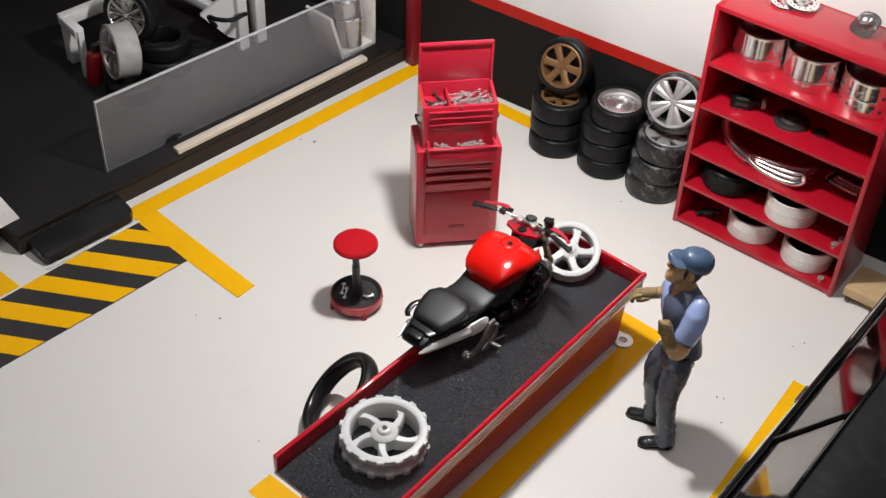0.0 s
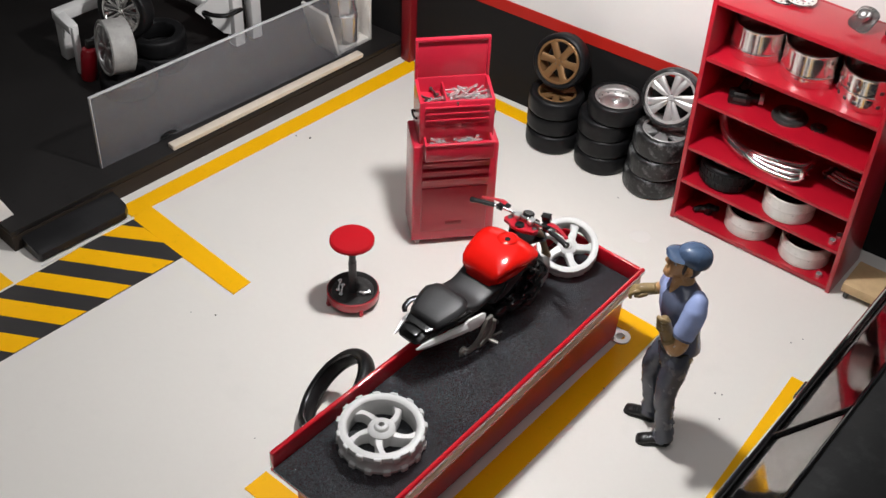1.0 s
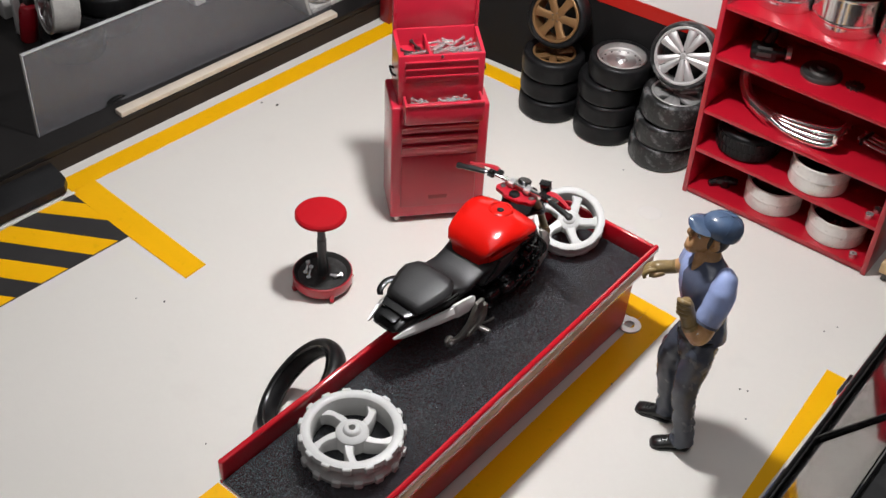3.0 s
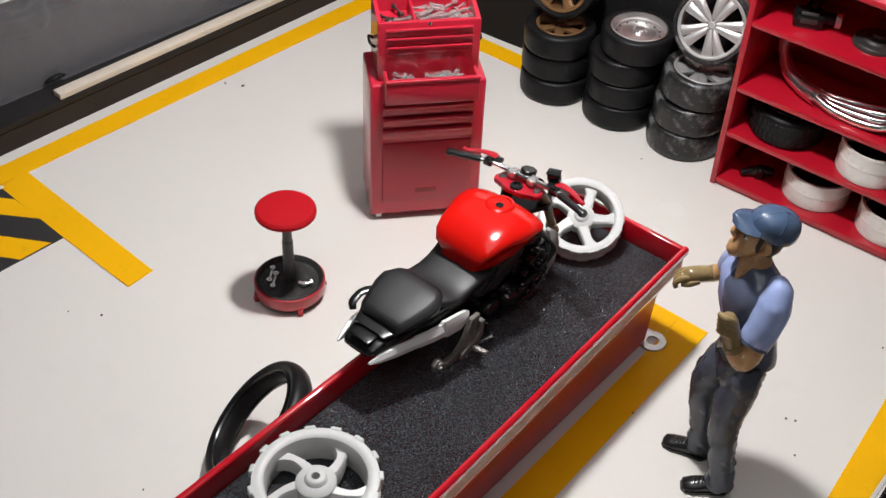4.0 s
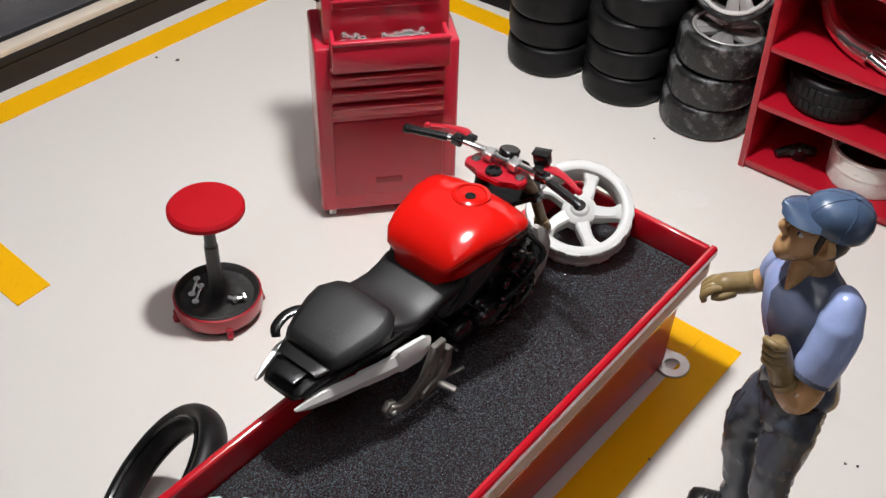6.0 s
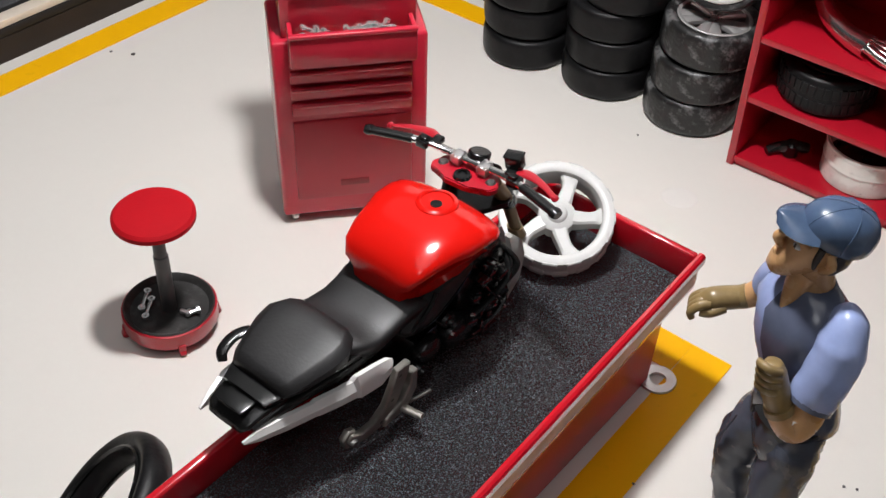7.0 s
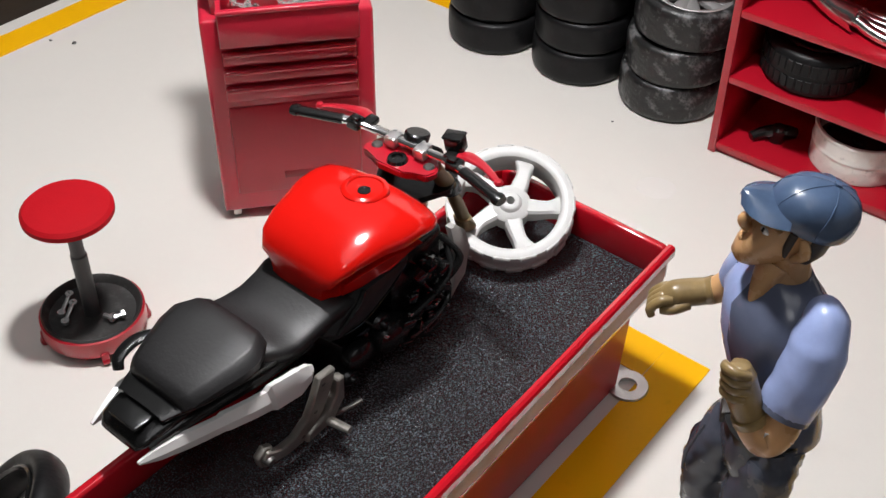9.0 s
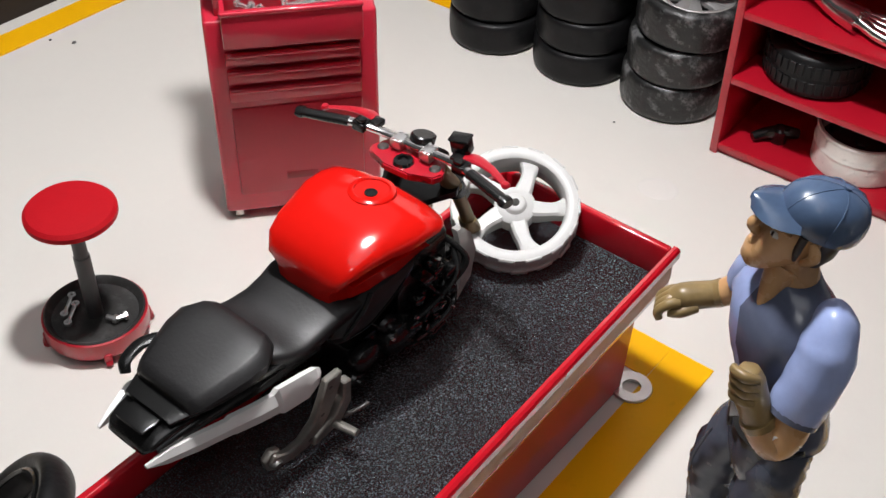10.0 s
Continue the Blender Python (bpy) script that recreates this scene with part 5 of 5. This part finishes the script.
bmesh.ops.translate(bm, verts=bm.verts[hand:], vec=(-2.6, -1.5, 1.8))
bmesh.ops.translate(bm, verts=bm.verts[first:], vec=(1.6, 0.6, 0))
# white flashing left at the elbow and the hem
rng = random.Random(8)
for k in range(20):
    a = rng.uniform(-2.6, 0.6)
    p = Vector((6.6 + 3.5 * math.cos(a), -9.0 + 2.8 * math.sin(a), 54.6 + rng.uniform(-1.8, 3.0)))
    q = p + Vector((rng.uniform(-0.4, 1.1), rng.uniform(-0.9, 0.2), rng.uniform(-0.9, 0.8)))
    limb([p, (p + q) / 2, q], [0.38, 0.3, 0.08], 8, 5, 0.5)
man = part("mechanic_figurine", bm, FIG, smooth=60)
man.matrix_basis = place(27.0, -50.0, 0.1, 0, 0, 25) @ Matrix.Diagonal((0.88, 0.88, 0.95, 1))
tagged(man, "painted mechanic figurine in blue shirt and grey trousers", "figurine")

# ---- shelf with parts ----
SX0, SX1, SY, SD = -37.0, 46.0, 69.0, 32.0
th = thing("parts_shelf", ((SX0 + SX1) / 2, SY, 0, 0, 0, 1.8), "bright red open shelf holding wheels and engine parts", "shelf")
SW = (SX1 - SX0) / 2
LEVELS = [3.4, 23.8, 42.6, 68.0, 89.8, 117.0]
for s in (-1, 1):
    part("side_panel", box(B(), s * SW - (2.2 if s > 0 else 0), s * SW + (0 if s > 0 else 2.2), 0, SD, 0, 117.2, 0.35), REDPAINT, th)
for z in LEVELS:
    part("shelf_board", box(B(), -SW + 2.1, SW - 2.1, 0.2, SD - 1.6, z - 2.0, z, 0.3), REDPAINT, th)
part("toe_board", box(B(), -SW + 2.1, SW - 2.1, 1.2, 3.0, 0, 1.2, 0.1), REDPAINT, th)
part("back_panel", box(B(), -SW + 2.0, SW - 2.0, SD - 1.5, SD - 0.2, 0.2, 117, 0.1), REDPAINT, th)


def drum_rim(name, x, y, z, r, h, mat, label, inner=None, group="rims on the shelf", grooves=(0.32,)):
    """A deep wheel barrel lying flat, open at the top, with a studded bottom inside."""
    t = thing(name, (x, y, z), label, "rim", group)
    prof = [(r * 0.95, 0), (r * 0.995, 0.3), (r, 0.6), (r, 0.9)]
    for g in grooves:
        prof += [(r, h * g - 1.0), (r, h * g - 0.6), (r * 1.014, h * g - 0.25), (r * 1.014, h * g + 0.25), (r, h * g + 0.6), (r, h * g + 1.0)]
    prof += [(r, h - 1.5), (r, h - 1.2), (r * 1.015, h - 0.8), (r * 1.015, h - 0.3), (r, h), (r - 0.7, h), (r - 0.9, h - 0.8), (r - 1.3, h - 2.2), (r - 1.5, 1.4), (r * 0.6, 1.0), (r * 0.6, 0)]
    part("barrel", lathe(B(), prof, 48, closed=True), mat, t)
    bm = lathe(B(), [(0, h * 0.55), (1.4, h * 0.55), (1.8, h * 0.5), (r * 0.5, h * 0.52), (r * 0.72, h * 0.56), (r - 1.4, h * 0.48), (r - 1.4, h * 0.3), (0, h * 0.3)], 40)
    for k in range(12):
        a = 2 * math.pi * k / 12
        lathe(bm, [(0, 0.9), (0.45, 0.7), (0.6, 0)], 8, T(r * 0.72 * math.cos(a), r * 0.72 * math.sin(a), h * 0.55))
    part("wheel_disc", bm, inner or CHROME, t)
    return t


drum_rim("chrome_wheel_barrel", -21.0, 87.0, 89.8, 12.2, 16.0, CHROME, "deep chrome wheel barrel standing on the red shelf")
drum_rim("chrome_wheel_barrel", 4.0, 86.5, 89.8, 12.4, 16.0, CHROME, "deep chrome wheel barrel standing on the red shelf")
t = drum_rim("chrome_wheel_barrel", 30.4, 86.5, 89.8, 12.4, 16.0, CHROME, "chrome wheel barrel with punched windows on the shelf", grooves=(0.47,))
for k in range(16):
    a = 2 * math.pi * k / 16
    for z in (2.4, 9.0):
        part("window", box(B(), -0.35, 0.35, -0.95, 0.95, -0.9, 0.9, 0.3, R(a, 4, "Z") @ T(12.28, 0, z + 1.4), seg=1), DARKMETAL, t)
for x, y, z, r, h in ((13.0, 82.5, 23.8, 12.0, 11.6), (-3.6, 84.5, 3.4, 12.0, 11.0), (25.4, 84.0, 3.4, 12.0, 11.0)):
    drum_rim("white_wheel_barrel", x, y, z, r, h, GREYWHITE, "worn white wheel barrel lying on the red shelf", BLACKPLASTIC, "white rims on the shelf", (0.55,))
th = thing("low_car_tyre", (-19.6, 83.0, 23.8 + 5.7), "low black tyre lying on the red shelf", "tyre")
tyre(th, 0, 13.0, 11.4, 8.0)
for z in (-5.5, 5.5):
    part("bead", lathe(B(), [(8.0, z - 0.3), (8.6, z - 0.5), (9.0, z + 0.2), (8.6, z + 0.6), (8.0, z + 0.4)], 40, closed=True), BLACKPLASTIC, th)
for k in range(40):
    a = 2 * math.pi * k / 40
    for z in (-2.2, 2.2):
        part("tread_block", box(B(), -0.3, 0.35, -0.75, 0.75, -1.6, 1.6, 0.1, R(a + (0.07 if z > 0 else 0), 4, "Z") @ T(13.0, 0, z), seg=1), RUBBER, th)
# brake discs on top
for k, (x, y) in enumerate(((-16.0, 90.0), (-10.0, 92.5))):
    th = thing("brake_disc", (x, y, 117.0 + 1.1 * k, 3 * k, 2 * k), "drilled chrome brake disc on top of the shelf", "brake disc", "brake discs")
    bm = lathe(B(), [(4.2, 0), (6.8, 0), (7.0, 0.5), (6.8, 1.0), (4.2, 1.0)], 40, closed=True)
    part("disc", bm, CHROME, th)
    for q in range(14):
        a = 2 * math.pi * q / 14
        part("drilling", lathe(B(), [(0, 0.08), (0.4, 0.06), (0.4, -0.1)], 8, T(5.4 * math.cos(a), 5.4 * math.sin(a), 1.0)), DARKMETAL, th)
    for q in range(6):
        part("disc_arm", box(B(), 1.8, 4.6, -0.4, 0.4, 0.1, 0.8, 0.15, R(q * math.pi / 3, 4, "Z"), seg=1), ALU, th)
    part("hub", lathe(B(), [(1.4, 0), (2.2, 0), (2.4, 0.6), (2.2, 1.1), (1.4, 1.1)], 24, closed=True), ALU, th)
# gauge housing on top
th = thing("gauge_housing", (19.0, 91.0, 117.0, 0, 0, -20), "chrome instrument housing on top of the shelf", "gauge")
th.matrix_basis = th.matrix_basis @ Matrix.Scale(1.1, 4)
bm = skin(B(), [oval(0, y, 3.4, 5.2 * k, 3.4 * k, 24, 2.6, axis="y") for y, k in ((-2.6, 0.9), (-2.2, 1.0), (1.6, 0.95), (3.0, 0.6))])
bmesh.ops.transform(bm, verts=bm.verts[:], matrix=T(0, 0, 3.6) @ R(radians(-48), 4, "X") @ T(0, -3.4, 0))
part("housing", bm, CHROME, th, smooth=60)
part("gauge_face", lathe(B(), [(0, 0.1), (1.7, 0.1), (1.8, 0.1)], 24, T(0, -1.4, 5.9) @ R(radians(42), 4, "X")), DARKMETAL, th)
part("bezel", lathe(B(), [(1.8, -1.0), (1.8, 0.3), (2.1, 0.5), (2.5, 0.3), (2.7, -1.0)], 28, T(0, -1.4, 5.9) @ R(radians(42), 4, "X")), CHROME, th, "round chrome bezel")
part("dial", lathe(B(), [(0, 0.24), (0.9, 0.22), (0.9, 0)], 20, T(0, -1.4, 5.9) @ R(radians(42), 4, "X")), WHITEPLASTIC, th)
th = thing("rubber_block", (33.0, 94.0, 117.0, 0, 0, 15), "dark rubber part on top of the shelf", "engine part")
part("block", box(B(), -5, 5, -2.5, 2.5, 0, 4.0, 1.2), RUBBER, th)
# second shelf from above: black housings and a dark hub
th = thing("throttle_body", (-20.5, 79.5, 68.0, 0, 0, 25), "black throttle body with chrome collar on the shelf", "engine part")
th.matrix_basis = th.matrix_basis @ Matrix.Scale(1.2, 4)
bm = box(B(), -4.5, 4.0, -3.0, 2.6, 0, 4.6, 0.9)
part("housing", bm, BLACKPLASTIC, th)
part("plate", box(B(), -2.6, 2.2, -3.6, -2.8, 1.0, 4.4, 0.3, R(radians(-12), 4, "X")), DARKMETAL, th)
part("collar", lathe(B(), [(1.2, 0), (2.4, 0), (2.4, 1.6), (1.2, 1.6)], 20, T(6.8, 0.6, 2.4) @ R(radians(90), 4, "Y"), closed=True), ALU, th)
part("intake_pipe", tube(B(), [(0, 2, 3.4), (1.5, 4.5, 6), (1.6, 6, 9.5)], [2.0, 1.8, 1.6], 12), BLACKPLASTIC, th)
part("stub_pipe", tube(B(), [(3.5, 0.4, 2.4), (7.5, 0.8, 2.2)], [1.9, 1.7], 12, curve=False), BLACKPLASTIC, th)
th = thing("drum_hub", (2.0, 84.0, 68.0), "dark brake drum lying on the shelf", "brake drum")
th.matrix_basis = th.matrix_basis @ Matrix.Scale(1.15, 4)
part("drum", lathe(B(), [(0, 3.4), (1.8, 3.4), (2.0, 2.4), (4.0, 2.3), (4.4, 1.6), (6.6, 1.4), (7.0, 0.8), (7.0, 0), (0, 0)], 36), DARKMETAL, th)
th = thing("sprocket", (15.5, 85.0, 68.1), "small dark sprocket lying on the shelf", "sprocket")
bm = lathe(B(), [(1.0, 0), (3.0, 0), (3.0, 0.7), (1.0, 0.7)], 24, closed=True)
for k in range(12):
    a = 2 * math.pi * k / 12
    box(bm, -0.4, 0.7, -0.35, 0.35, 0, 0.7, 0, R(a, 4, "Z") @ T(3.0, 0, 0))
part("toothed_ring", bm, DARKMETAL, th)
# chrome exhaust header
th = thing("exhaust_header", (-1, 79.0, 42.6), "chrome four-branch exhaust header lying on the shelf", "exhaust")
th.matrix_basis = th.matrix_basis @ Matrix.Scale(1.3, 4)
part("collector", tube(B(), [(-22, 7, 10.5), (-21, 5.0, 7), (-17.5, 2.0, 4.0), (-12, -0.5, 2.6), (-6.5, -2.0, 2.3)], [1.6, 1.7, 1.9, 2.1, 2.6], 16), CHROME, th, "chrome collector pipe")
for k in range(4):
    part("branch", tube(B(), [(-6.5, -2.4 + 0.9 * k, 2.4), (-1.5, -3.6 + 1.6 * k, 1.6 + 0.3 * k), (6, -3.8 + 2.3 * k, 1.5 + 0.4 * k), (12, -3.4 + 2.4 * k, 2.4 + 0.6 * k), (14.5, -2.4 + 2.3 * k, 4.6 + 0.7 * k)], 1.15, 12), CHROME, th)
part("flange", box(B(), 13.6, 15.0, -4.0, 7.0, 4.2, 7.6, 0.5), CHROME, th)
th = thing("header_pipe", (29.5, 91.0, 42.6, 0, 0, -8), "chrome pipe pair lying on the shelf", "exhaust")
for k in range(3):
    part("pipe", tube(B(), [(-8, -2 + 2.6 * k, 1.6), (0, -2.4 + 2.6 * k, 1.6), (9, -2.2 + 2.6 * k, 2.4)], 1.2, 12), CHROME, th)
part("joint", box(B(), -6.6, -5.0, -3.6, 4.6, 0.2, 3.4, 0.5), DARKMETAL, th)
th = thing("black_casting", (-24.5, 78.0, 3.4, 0, 0, 20), "black cast bracket on the bottom shelf", "engine part")
part("arm", tube(B(), [(-5, -2, 1.2), (-2, 0, 2.0), (2, 0.5, 3.0), (6, 2, 2.2)], [1.3, 1.6, 1.9, 1.4], 10), BLACKPLASTIC, th)
part("boss", lathe(B(), [(0, 4.6), (1.5, 4.4), (2.2, 3.6), (2.2, 0), (0, 0)], 18, T(1.5, 0.5, 0)), BLACKPLASTIC, th)
for x, y, z in ((39.0, 74.5, 23.8), (39.8, 80.0, 23.8), (38.0, 74.0, 3.4)):
    ob = part("nut", lathe(B(), [(0.6, 0), (1.6, 0), (1.6, 1.8), (0.6, 1.8)], 6, closed=True), TOOLSILVER, smooth=0)
    ob.matrix_basis = place(x, y, z)
    tagged(ob, "small chrome nut on the red shelf", "nut", "nuts on the shelf")

# plywood dolly beside the shelf
th = thing("wooden_dolly", (61.0, 81.0, 0, 0, 0, 3), "bare plywood dolly board on small casters", "dolly")
part("board", box(B(), -11.5, 14, -8.5, 11, 3.6, 8.2, 0.4), WOOD, th)
for x, y in ((-9, -6.8), (11, -6.8), (-9, 8.6), (11, 8.6)):
    part("caster", lathe(B(), [(0, -1), (1.6, -1), (1.8, 0), (1.6, 1), (0, 1)], 16, T(x, y, 1.8) @ R(radians(90), 4, "Y")), DARKMETAL, th)

# ---- black car beside the floor tape ----
car = thing("black_car", (73.2, 40, 0, 0, 0, 1.6), "glossy black model car with dark side windows", "car")
YS = [(-306, 0.72, 0.55), (-298, 0.9, 0.8), (-275, 1.0, 0.95), (-220, 1.0, 1.0), (-60, 1.0, 1.0), (10, 1.0, 0.98), (34, 0.92, 0.86), (42, 0.7, 0.6)]
rings = []
for y, kw, kh in YS:
    c = 48.0
    ring = []
    for x, z in ((0, 14), (-0.8, 26), (0.4, 36), (1.2, 41), (2.6, 45.0), (5, 46.2), (91, 46.2), (93.4, 45), (94.8, 41), (95.6, 36), (96.8, 26), (96, 14), (90, 9), (6, 9)):
        ring.append((c + (x - c) * kw, y, 9 + (z - 9) * kh))
    rings.append(ring)
part("body", skin(B(), rings), CARBLACK, car, "glossy black body", smooth=40)
rings = []
for y, z, ins in ((-246, 46, 9), (-220, 66, 20), (-196, 77, 26.5), (-60, 78.5, 27.5), (-36, 77.5, 27), (-14, 66, 20), (12, 46.2, 10)):
    rings.append([(ins, y, z - 1.4), (ins + 1.0, y, z), (ins + 12, y, z + 1.6), (48, y, z + 2.2), (84 - ins + 0, y, z + 1.6), (95 - ins, y, z), (96 - ins, y, z - 1.4), (48, y, z - 2.0)])
part("roof", skin(B(), rings), CARROOF, car, "satin black roof", smooth=50)
for s in (0, 1):
    f = lambda x: x if s == 0 else 96 - x
    for nm, ya, yb, yc, yd in (("front_side_window", -101.4, 4, -20, -101.4), ("rear_side_window", -234, -104.6, -104.6, -204)):
        lo = [(f(5.2), ya, 46.0), (f(5.2), yb, 46.0)]
        hi = [(f(25.8), yc, 75.5), (f(25.8), yd, 75.5)]
        bm = B()
        vs = [bm.verts.new(p) for p in lo + hi]
        fa = bm.faces.new(vs)
        r = bmesh.ops.solidify(bm, geom=[fa], thickness=0.8)
        win = part(nm, bm, CARGLASS, car, "dark tinted side window", smooth=0)
    # mirror strip added where the glossy black shoulder would reflect the floor
    part("belt_trim", tube(B(), [(f(3.6), -240, 46.4), (f(3.6), -60, 46.6), (f(3.6), 10, 46.4)], 0.75, 10), CARGLASS, car, "mirror strip put in for the floor's reflection on the shoulder")
    part("window_seal", tube(B(), [(f(5.0), -238, 46.6), (f(5.0), -60, 46.8), (f(5.0), 8, 46.6)], 0.45, 8), BLACKPLASTIC, car)
    part("roof_gutter", tube(B(), [(f(19.5), -220, 66.2), (f(26.2), -196, 76.6), (f(27.2), -60, 78.0), (f(26.6), -36, 77.0), (f(19.6), -14, 66), (f(9.0), 12, 47.0)], 0.6, 8), CARBLACK, car)
    part("window_post", tube(B(), [(f(5.0), -103, 46.6), (f(26.4), -103, 76.8)], 1.4, 10, curve=False, flat=0.35), BLACKPLASTIC, car)
    part("door_handle", box(B(), f(1.4) - 1.0, f(1.4) + 1.0, -76, -66, 38.8, 41.2, 0.7), CARBLACK, car)
    for y in (-258, -14):
        wh = part("wheel", lathe(B(), tyre_profile(18, 11, 12.5), 40, T(f(5.5), y, 18) @ R(radians(90), 4, "Y"), closed=True), RUBBER, car)
        part("rim", car_rim(B(), 12.7, 11, 5), [ALU, DARKMETAL], wh)
        wh.children[0].matrix_basis = place(f(5.5), y, 18, 0, 90 if s else -90, 0)
for y, s in ((38, 1), (-304, -1)):
    for x in (14, 82):
        part("headlight" if s > 0 else "tail_light", skin(B(), [oval(x, 33, y - s * q, 8 * k, 3.5 * k, 16, 2.6, axis="y") for q, k in ((4, 1), (1, 1), (-1.5, 0.7))]), CHROME if s > 0 else REDPAINT, car)

# ---- things in the dark bay ----
DECK = 11.0
for x, y, z in ((-291, -50, 4.9), (-300, -24, 4.9), (-300.5, -23.5, 14.7)):
    th = bay("loose_tyre", (x, y, DECK + z), "black tyre lying on the dark bay's deck", "tyre", "tyres in the bay")
    tyre(th, 0, 14.6, 9.7, 9.0)
ob = loose_wheel("standing_wheel", (-311.5, -41, 45.4, 80, 0, 20), CHROME, "black wheel with chrome spokes standing on stacked tyres", 10, False, RUBBER, 15.0, "wheels in the bay")
ob.matrix_basis = BAY @ ob.matrix_basis
th = bay("white_drum", (-292, -54, 37.4, 84, 0, -14), "dusty white wheel drum standing on a tyre", "rim")
th.matrix_basis = th.matrix_basis @ Matrix.Scale(1.06, 4)
part("barrel", lathe(B(), [(12.2, -6.0), (13.4, -5.4), (13.0, -3.6), (13.2, 0), (13.0, 3.6), (13.4, 5.4), (12.6, 6.0), (11.8, 4.8), (11.8, -4.6)], 48, closed=True), DUSTYWHITE, th)
alloy(th, 12.0, 10.8, 5, True, ALU)
th = bay("fire_extinguisher", (-313, -60, DECK, -6, 4), "small red extinguisher with grey valve in the bay", "extinguisher")
part("cylinder", lathe(B(), [(0, 0), (3.8, 0), (4.2, 0.8), (4.2, 15), (3.4, 17.5), (1.6, 18.6), (0, 18.6)], 26), REDPAINT, th)
part("valve", box(B(), -1.5, 1.5, -1.5, 3.5, 18, 23, 0.6), DARKMETAL, th)
part("handle", tube(B(), [(0, 1, 22), (0.2, 4.5, 24.5), (0.2, 8, 25)], 0.8, 8), BLACKPLASTIC, th)
# white frame of an engine crane
th = bay("engine_crane", (-300, 10, DECK), "white painted engine crane with black handle", "crane")
for nm, p, w in (("rear_beam", [(-38, -70, 26), (-38, 12, 26)], 3.0), ("rear_leg", [(-38, -66, 0.2), (-38, -66, 26)], 3.0), ("cross_beam", [(-38, -68, 26), (-20, -70, 26)], 2.6), ("front_leg", [(-20, -70, 0.2), (-20, -70, 28)], 1.7), ("low_beam", [(-38, 6, 14), (6, 10, 14)], 2.6), ("upright", [(12, 8, 0.2), (12, 8, 62)], 3.2), ("second_upright", [(12, 20, 0.2), (12, 20, 64)], 3.2), ("top_beam", [(-38, 14, 60), (16, 14, 60)], 3.2)):
    d = Vector(p[1]) - Vector(p[0])
    m = Matrix.Translation(p[0]) @ d.to_track_quat("Z", "Y").to_matrix().to_4x4()
    part(nm, box(B(), -w, w, -w, w, 0, d.length, 0.6, m), WHITEPLASTIC, th)
bm = slab(B(), [(-12, 22), (10, 40), (10, 6), (2, 8)], 0, 3.0, m=T(8, 0, 0) @ Matrix(((0.6, 0, -0.8, 0), (0.8, 0, 0.6, 0), (0, 1, 0, 0), (0, 0, 0, 1))))
part("gusset_plate", bm, WHITEPLASTIC, th, "white three-cornered plate")
part("handle", tube(B(), [(12, -8, 20), (18, -16, 31), (26, -16, 33), (31, -11, 33), (31, -4, 33), (28, 0, 31), (14, 4, 22)], 1.2, 10), BLACKPLASTIC, th, "black looped handle")
# chrome rim on a white stand near the post
th = bay("rim_stand", (-250, 63, DECK), "white board stand holding a chrome rim", "stand")
part("base_board", box(B(), -12, 8.5, -11, 10, 0, 2.4, 0.5), GREYWHITE, th)
part("side_board", box(B(), -12, 8.5, -12.5, -10.5, 0, 32, 0.5, R(radians(16), 4, "X")), GREYWHITE, th)
part("back_board", box(B(), -12, 8.5, 10.2, 12.2, 0, 46, 0.5), GREYWHITE, th)
th2 = bay("chrome_wheel_barrel", (-250, 62.5, DECK + 2.6), "deep chrome wheel barrel on a white stand", "rim", "rims in the bay")
part("barrel", lathe(B(), [(7.4, 0), (8.2, 0.6), (7.7, 3), (7.9, 9), (8.4, 17), (7.4, 18), (6.8, 17), (6.6, 1)], 40, closed=True), CHROME, th2)
part("wheel_disc", lathe(B(), [(0, 12), (2, 12), (6.7, 10.5), (6.7, 9), (0, 9)], 30), CHROME, th2)
th3 = bay("chrome_wheel_barrel", (-250.5, 62.0, DECK + 20.8, 4, -3), "shallow chrome rim stacked on another rim", "rim", "rims in the bay")
part("barrel", lathe(B(), [(7.6, 0), (8.6, 0.6), (8.1, 3), (8.7, 10), (7.8, 11), (7.2, 10), (7.0, 1)], 40, closed=True), CHROME, th3)
alloy(th3, 7.4, 11, 6, False, CHROME)
# small debris on the floor
rng = random.Random(11)
for x, y, r in ((-206.5, -6.5, 0.7), (-213, -10, 0.5), (-63, 62, 0.4), (-143, -125, 0.5), (-152, -131, 0.35), (40, -17, 0.45), (42.5, -16, 0.4), (4.7, -46, 0.4), (48.7, 30.5, 0.4), (51.4, 36, 0.35), (48.5, -28, 0.4), (-80, -160, 0.35)):
    bm = B()
    bmesh.ops.create_icosphere(bm, subdivisions=1, radius=r)
    for v in bm.verts:
        v.co = v.co * rng.uniform(0.6, 1.3)
        v.co.z = v.co.z * 0.5
    ob = part("floor_crumb", bm, DARKMETAL)
    ob.matrix_basis = place(x, y, 0.3)
    tagged(ob, "dark crumb of grit on the pale floor", "grit", "crumbs on the floor")
# dried drop of clear glue
ob = part("glue_spot", skin(B(), [oval(0, 0, z, 5.2 * k, 4.4 * k, 28, 2.1) for z, k in ((-0.05, 1.0), (0.02, 0.97), (0.06, 0.8), (0.07, 0.4))]), GLUE, smooth=60)
ob.matrix_basis = place(-38.6, 45.2, 0.02, 0, 0, 20)
tagged(ob, "pale dried glue spot on the floor", "glue spot")
